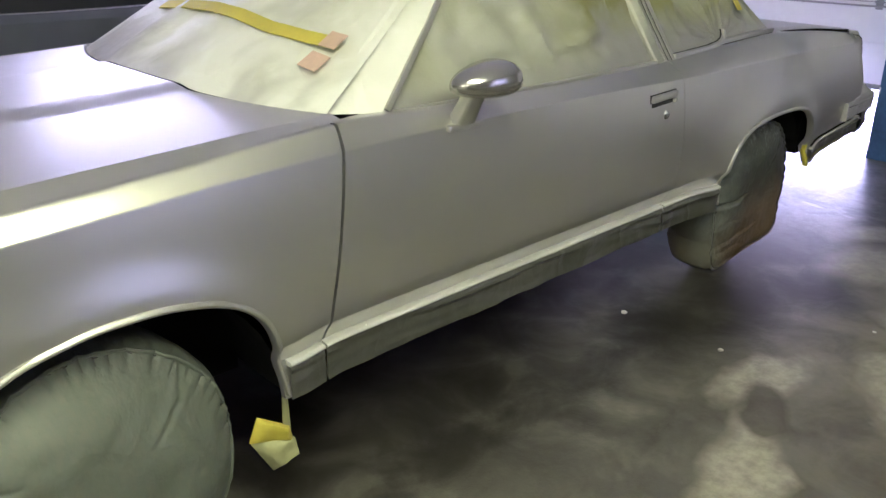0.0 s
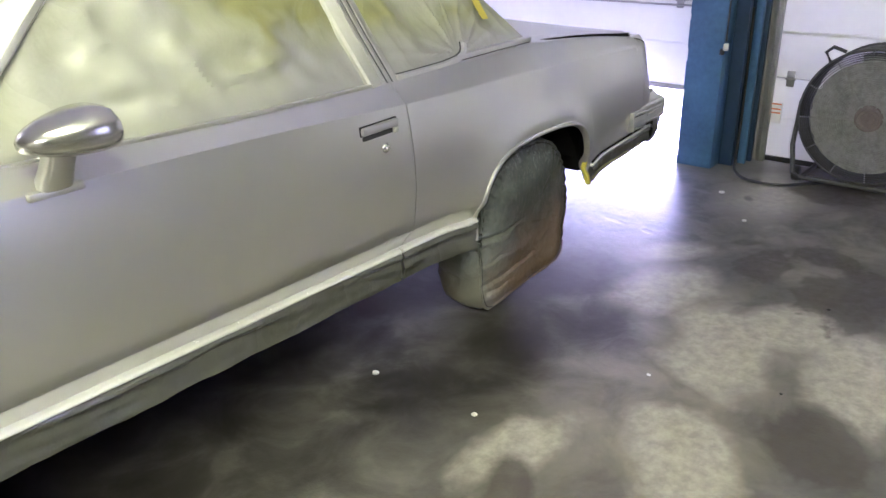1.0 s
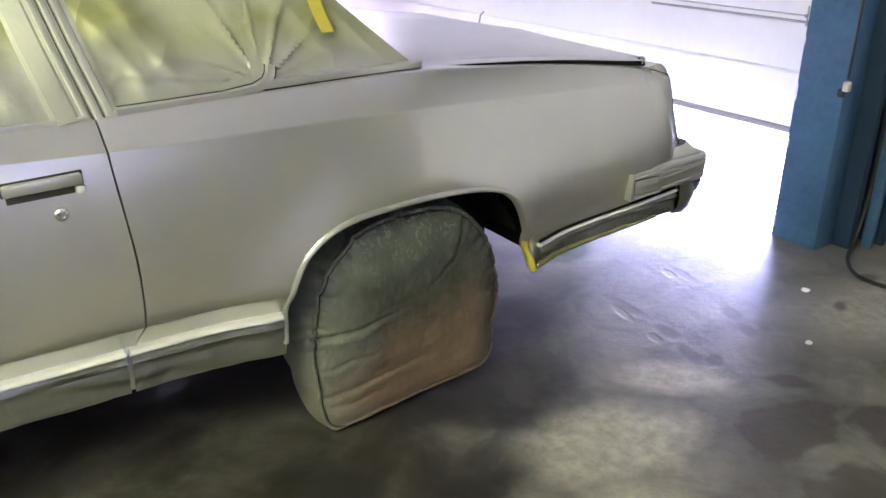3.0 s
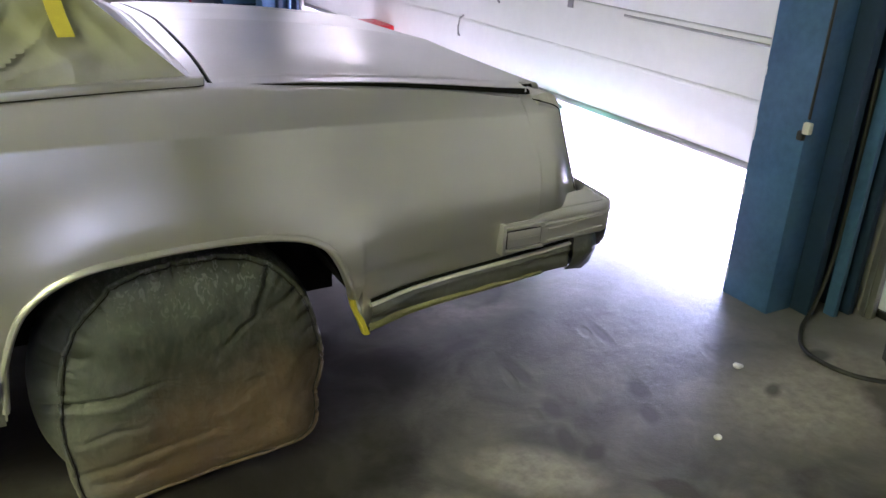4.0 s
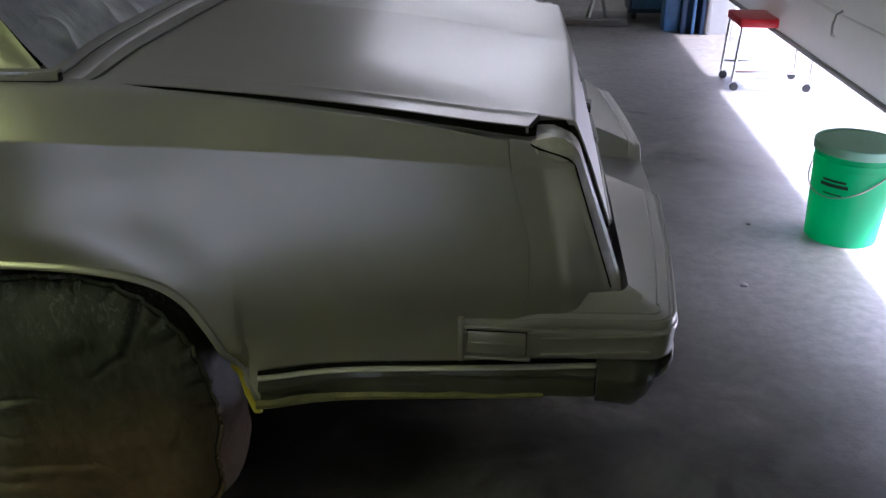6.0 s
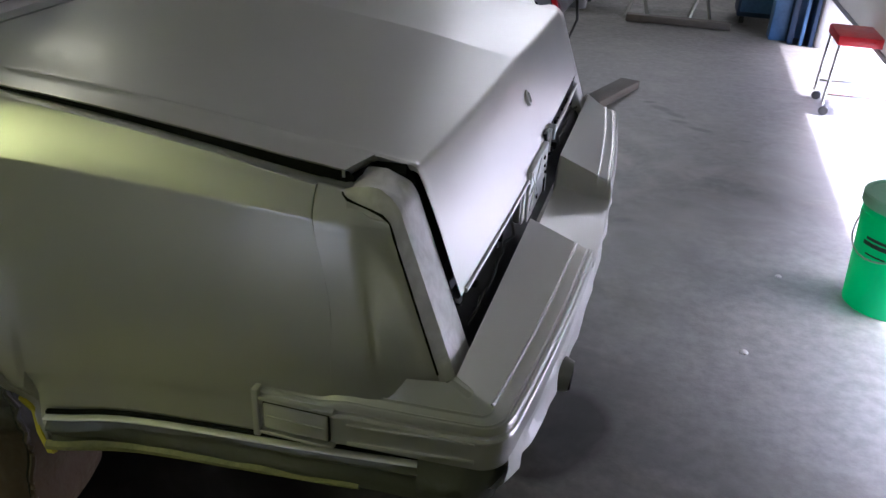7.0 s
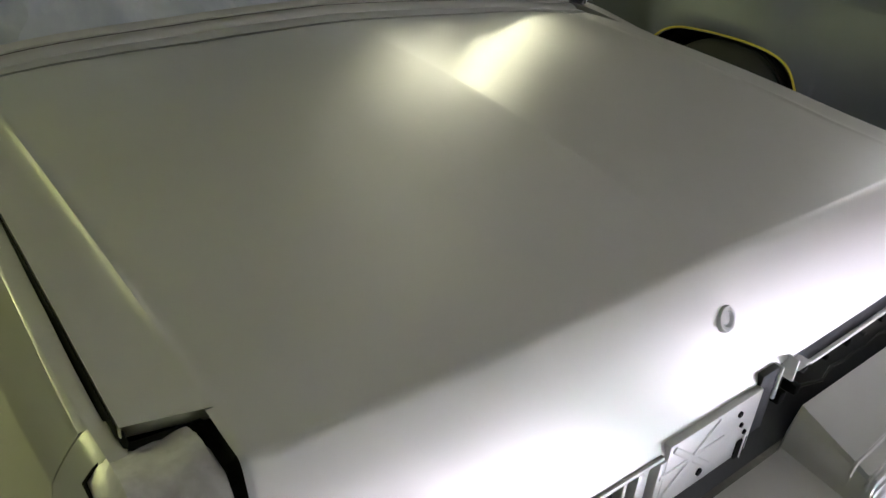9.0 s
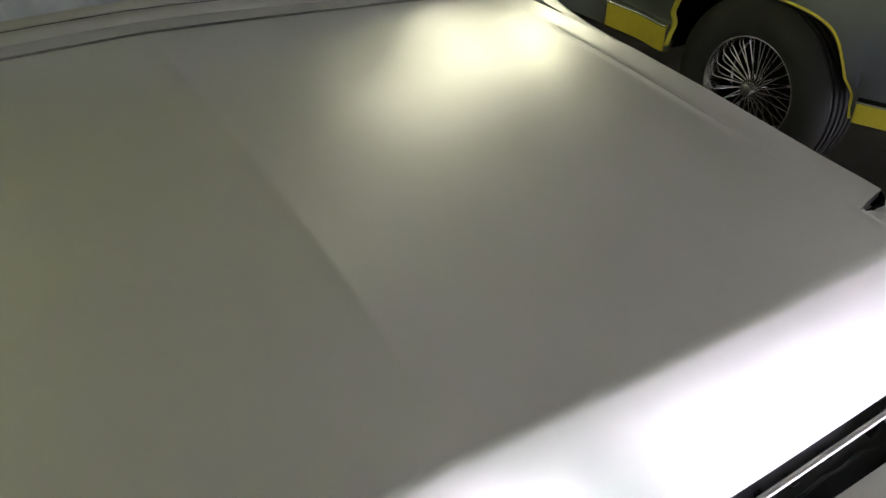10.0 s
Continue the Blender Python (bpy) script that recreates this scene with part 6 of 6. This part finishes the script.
# white boxes are brackets; dark ones paint the shaded voids beside them
for y0, y1, z0, z1, d, mat in ((0.690, 0.712, 0.612, 0.690, 0.012, WHITEMETAL), (0.728, 0.742, 0.600, 0.690, 0.016, WHITEMETAL), (0.664, 0.672, 0.625, 0.690, 0.010, WHITEMETAL),
                               (0.958, 1.004, 0.615, 0.728, 0.010, DARKMETAL), (1.004, 1.009, 0.668, 0.728, 0.014, WHITEMETAL), (1.040, 1.046, 0.688, 0.728, 0.018, WHITEMETAL), (1.060, 1.075, 0.655, 0.672, 0.020, BLACK),
                               (1.050, 1.090, 0.703, 0.708, 0.018, WHITEMETAL), (1.016, 1.034, 0.655, 0.675, 0.018, BLACK), (0.936, 0.942, 0.585, 0.640, 0.020, WHITEMETAL)):
    bm = bmesh.new(); box(bm, 1.095, 1.10 + d, y0, y1, z0, z1, 0.003); part("bracket_or_shade", bm, mat, plate)
for y0, y1 in ((0.225, 0.735), (1.10, 1.515)):
    bm = bmesh.new()
    pts = [(1.1105 - 0.006 * ((y - CY) / 0.68) ** 2, y, 0.6945 + 0.010 * ((y - CY) / 0.68) ** 2) for y in (lerp(y0, y1, k / 20) for k in range(21))]
    tube(bm, pts, 0.0045, 8)
    part("lid_hem", bm, SILVER, lid, "folded hem along the lid's lower edge")
# rounded ends of the valance under the bumper
for s in (0, 1):
    plan = [(1.088, 0.060), (1.12, 0.058), (1.15, 0.063), (1.172, 0.074), (1.188, 0.092), (1.197, 0.118), (1.202, 0.16), (1.206, 0.24)]
    bm = bmesh.new()
    rows = []
    for i, (x, y) in enumerate(plan):
        (ax, ay), (bx_, by_) = plan[max(i - 1, 0)], plan[min(i + 1, len(plan) - 1)]
        d = Vector((bx_ - ax, by_ - ay, 0)).normalized()
        n = Vector((d.y, -d.x, 0))
        low = lerp(0.388, 0.372, smooth(0, 4, i))
        row = []
        for k in range(11):
            q = k / 10
            o = 0.012 * math.sin(math.pi * q) - 0.022 * q ** 4 + 0.006 * noise.noise((x * 22, y * 22, q * 5))
            row.append(Vector((x, y, lerp(0.512, low, q))) + n * o)
        rows.append(row + [Vector((x, y, low - 0.002)) - n * 0.05])
    grid(bm, rows)
    if s: mirrored(bm, CY)
    part("valance_end", bm, MOULDING, near, "crumpled sprayed valance end")
# drain pipe stub below the bumper, taped over
bm = bmesh.new()
tube(bm, [(1.10, 0.46, 0.425), (1.20, 0.46, 0.425), (1.255, 0.460, 0.42), (1.272, 0.460, 0.418)], [0.034, 0.035, 0.036, 0.030], 18)
tip = part("exhaust_tip", bm, MOULDING, near, "exhaust tip with grey overspray")
bm = bmesh.new(); lathe(bm, [(0.001, 0.0), (0.026, 0.0), (0.028, -0.004)], 18, Matrix.Translation((1.2735, 0.460, 0.418)) @ Matrix.Rotation(radians(90), 4, "Y")); part("bore", bm, BLACK, tip)

# tape on the screen
def ribbon(nm, pts, width, mat, n, label=""):
    bm = bmesh.new()
    rows = []
    for i, p in enumerate(pts):
        p = Vector(p)
        d = (Vector(pts[min(i + 1, len(pts) - 1)]) - Vector(pts[max(i - 1, 0)])).normalized()
        w = d.cross(Vector(n)).normalized() * width / 2
        rows.append([p - w, p, p + w])
    grid(bm, rows)
    flange(bm, Vector(n) * -0.003)
    return part(nm, bm, mat, screen, label)


SN = Vector((-0.48, 0, 0.87)).normalized()


def on_screen(u, v, up=0.009):
    d = u
    x = lerp(hood_rear(CY + d * 0.74) + 0.010, -1.52 - 0.03 * (1 - d * d), v)
    return Vector((x, CY + d * lerp(0.745, 0.555, v), lerp(hoodz(-2.2, CY + d * 0.72) - 0.004, 1.365 + 0.03 * (1 - d * d), v))) + SN * up


TAPE_PTS = [(0.60, 0.38), (0.3, 0.392), (0.05, 0.40), (-0.20, 0.385), (-0.45, 0.36), (-0.65, 0.345), (-0.83, 0.333)]
ribbon("tape_strip", [on_screen(u, v) for u, v in TAPE_PTS], 0.045, TAPE, SN, "yellow masking tape")
ribbon("tape_patch", [on_screen(-0.79, 0.345, 0.012), on_screen(-0.87, 0.335, 0.012)], 0.06, TAPE_ORANGE, SN, "orange tape patch")
ribbon("tape_patch", [on_screen(-0.78, 0.235, 0.012), on_screen(-0.87, 0.215, 0.012)], 0.06, TAPE_ORANGE, SN, "orange tape patch")
# tape along the rear wheel opening, the skirt's hem and behind the front wheel
bm = bmesh.new()
pts = [(0.403, 0.465), (0.413, 0.435), (0.425, 0.40), (0.438, 0.360)]
rows = []
for i, (x, z) in enumerate(pts):
    y = sidey(x, z + 0.008)
    rows.append([(x - 0.009, y + 0.006, z), (x - 0.008, y - 0.008, z), (x - 0.003, y - 0.0125, z), (x + lerp(0.002, 0.008, i / 3), y - 0.0115, z), (x + lerp(0.003, 0.011, i / 3), y - 0.004, z)])
grid(bm, rows)
part("edge_tape", bm, TAPE, near, "yellow tape along the wheel opening")
bm = bmesh.new()
rows = []
for i in range(40):
    x = lerp(0.440, 0.99, i / 39)
    z = bottom_line(x)
    y = sidey(x, 0.40 + strip_rise(x))
    up = lerp(0.018, 0.004, i / 39) + 0.005 * noise.noise((x * 14, 1, 3))
    rows.append([(x, y - 0.010, z + up), (x, y - 0.0165, z + 0.5 * up), (x, y - 0.0165, z), (x, y - 0.010, z - 0.006), (x, y + 0.02, z - 0.010)])
grid(bm, rows)
part("edge_tape", bm, HEMTAPE, near, "yellow tape along the skirt's hem")
bm = bmesh.new()
sheet(bm, ((-2.445, 0.060, 0.232), (-2.325, 0.052, 0.190), (-2.335, 0.05, 0.240), (-2.42, 0.055, 0.300)), 10, 8, 0.0, 0.03, 3.0)
flange(bm, (0, 0.003, 0))
part("hanging_tape", bm, TAPE, near, "crumpled yellow tape behind the wheel")
bm = bmesh.new()
sheet(bm, ((-2.352, 0.052, 0.235), (-2.330, 0.052, 0.225), (-2.336, 0.046, 0.350), (-2.350, 0.046, 0.352)), 4, 10, 0.0, 0.006, 4.0)
flange(bm, (0, 0.003, 0))
part("hanging_paper", bm, OLIVE, near, "torn olive paper strip")
bm = bmesh.new()
sheet(bm, ((-2.385, 0.062, 0.120), (-2.312, 0.05, 0.142), (-2.322, 0.05, 0.200), (-2.445, 0.060, 0.236)), 10, 8, 0.0, 0.03, 6.0)
flange(bm, (0, 0.003, 0))
part("hanging_paper", bm, OLIVE, near, "torn olive paper flap below the tape")
ribbon_pts = [(-0.175, 0.255, 1.30), (-0.165, 0.215, 1.22), (-0.150, 0.168, 1.125), (-0.140, 0.145, 1.085)]
for s in (0, 1):
    bm = bmesh.new()
    rows = [[(x - 0.016, y - 0.010, z), (x + 0.016, y - 0.010, z)] for x, y, z in ribbon_pts]
    grid(bm, rows)
    flange(bm, (0, 0.003, 0))
    if s: mirrored(bm, CY)
    part("tape_strip", bm, TAPE, near, "yellow masking tape on the pillar")

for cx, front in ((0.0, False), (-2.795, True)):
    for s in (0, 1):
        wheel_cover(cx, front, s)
        bm = bmesh.new()
        m = Matrix.Translation((cx, 0.19 if s == 0 else 2 * CY - 0.19, 0.245)) @ Matrix.Rotation(radians(90), 4, "X")
        tyre_mesh(bm, m, 0.243, 0.17, 0.14)
        part("tyre", bm, RUBBER, near)

# ---------------------------------------------------------------- the car on the far side
far, fdoors, flid, fbumper, fscreen, fshelf = coupe("dark_coupe", "dark grey primed coupe with yellow tape round its wheel openings", GREYCAR, dressed=False)
FAR_Y = 2.97
bm = bmesh.new(); box(bm, -0.902, -0.757, -0.008, 0.03, 0.8545, 0.8775, 0.005)
fh = part("door_handle", bm, CHROME, fdoors[0])
bm = bmesh.new(); box(bm, -0.906, -0.753, 0.0048, 0.02, 0.836, 0.8825, 0.002); part("handle_recess", bm, BLACKPLASTIC, fh, "dark finger recess")
for cx in (0.03, -2.72):
    for s in (0, 1):
        y = 0.115 if s == 0 else 2 * CY - 0.115
        m = Matrix.Translation((cx, y, 0.325)) @ Matrix.Rotation(radians(90), 4, "X")
        bm = bmesh.new(); tyre_mesh(bm, m); wheel = part("wheel", bm, RUBBER, far, "black tyre with a chrome wire rim")
        out = 1 if s == 0 else -1
        bm = bmesh.new()
        lathe(bm, [(0.19, 0.075 * out), (0.197, 0.088 * out), (0.186, 0.090 * out), (0.178, 0.07 * out), (0.165, 0.03 * out), (0.165, -0.05 * out), (0.19, -0.08 * out)], 40, m, close=False)
        rim = part("rim", bm, CHROME, wheel)
        bm = bmesh.new(); lathe(bm, [(0.001, 0.095 * out), (0.022, 0.09 * out), (0.032, 0.07 * out), (0.036, 0.01 * out), (0.001, 0.0)], 20, m); part("hub_cap", bm, CHROME, rim)
        bm = bmesh.new()
        for k in range(44):
            a, b = 2 * math.pi * k / 44, 2 * math.pi * (k + (1.6 if k % 2 else -1.6)) / 44
            z0, z1 = (0.06, 0.05) if k % 2 else (0.02, 0.02)
            tube(bm, [m @ Vector((0.033 * math.cos(a), 0.033 * math.sin(a), z0 * out)), m @ Vector((0.170 * math.cos(b), 0.170 * math.sin(b), z1 * out))], 0.0026, 5)
        tagged(part("spokes", bm, CHROME, rim), kind="stuff")
        bm = bmesh.new(); lathe(bm, [(0.001, -0.04 * out), (0.16, -0.04 * out)], 24, m, close=False); part("backing", bm, BLACK, rim)
far.location = (-0.31, FAR_Y + CY, 0)


# ---------------------------------------------------------------- far corner
heap = thing("stripped_car", 1.2, 7.2, 0, "stripped dark grey car nose propped on axle stands", "car")
bm = bmesh.new()
rows = []
for i in range(21):
    a = math.pi * i / 20
    rows.append([(1.25 + 0.75 * math.cos(a) * q, 7.35 - 0.62 * math.sin(a) * q, z) for q, z in ((0.7, 0.22), (0.96, 0.26), (1.0, 0.36), (0.98, 0.5), (0.92, 0.62), (0.7, 0.74), (0.3, 0.80), (0.0, 0.82))])
grid(bm, rows)
part("nose", bm, GREYCAR, heap)
bm = bmesh.new(); tyre_mesh(bm, Matrix.Translation((0.42, 6.95, 0.325)) @ Matrix.Rotation(radians(90), 4, "Y") @ Matrix.Rotation(radians(65), 4, "X")); part("tyre", bm, RUBBER, heap)
for x in (1.02, 1.55):
    stand = thing("axle_stand", x, 6.66, 0, "grey steel axle stand under a car", "axle stand", "axle stands")
    for dx, dy in ((-0.09, -0.09), (0.09, -0.09), (-0.09, 0.09), (0.09, 0.09)):
        bm = bmesh.new(); tube(bm, [(x + dx, 6.66 + dy, 0.005), (x + dx * 0.3, 6.66 + dy * 0.3, 0.22)], 0.014, 6); part("leg", bm, GALV, stand)
    bm = bmesh.new(); box(bm, x - 0.035, x + 0.035, 6.62, 6.70, 0.21, 0.26, 0.006); part("saddle", bm, GALV, stand)
bm = bmesh.new(); box(bm, 0.95, 1.80, 6.33, 6.42, 0.002, 0.06, 0.005)
tagged(part("timber_beam", bm, WOOD, None), "long timber beam lying before the stands", "timber")
cab = thing("tool_cabinet", 2.05, 6.9, 0, "dark blue steel tool cabinet by the column", "cabinet")
bm = bmesh.new(); box(bm, 1.85, 2.30, 6.72, 7.2, 0.06, 0.95, 0.01); part("body", bm, DARKBLUE, cab)
for k in range(4):
    bm = bmesh.new(); box(bm, 1.87, 2.28, 6.708, 6.722, 0.10 + 0.2 * k, 0.28 + 0.2 * k, 0.004); dr = part("drawer", bm, BLUE, cab)
    bm = bmesh.new(); box(bm, 1.95, 2.20, 6.695, 6.708, 0.235 + 0.2 * k, 0.25 + 0.2 * k, 0.003); part("handle", bm, GALV, dr)
for x in (1.9, 2.25):
    for y in (6.77, 7.15):
        bm = bmesh.new(); box(bm, x - 0.02, x + 0.02, y - 0.02, y + 0.02, 0.0, 0.06, 0.004); part("foot", bm, BLACKPLASTIC, cab)
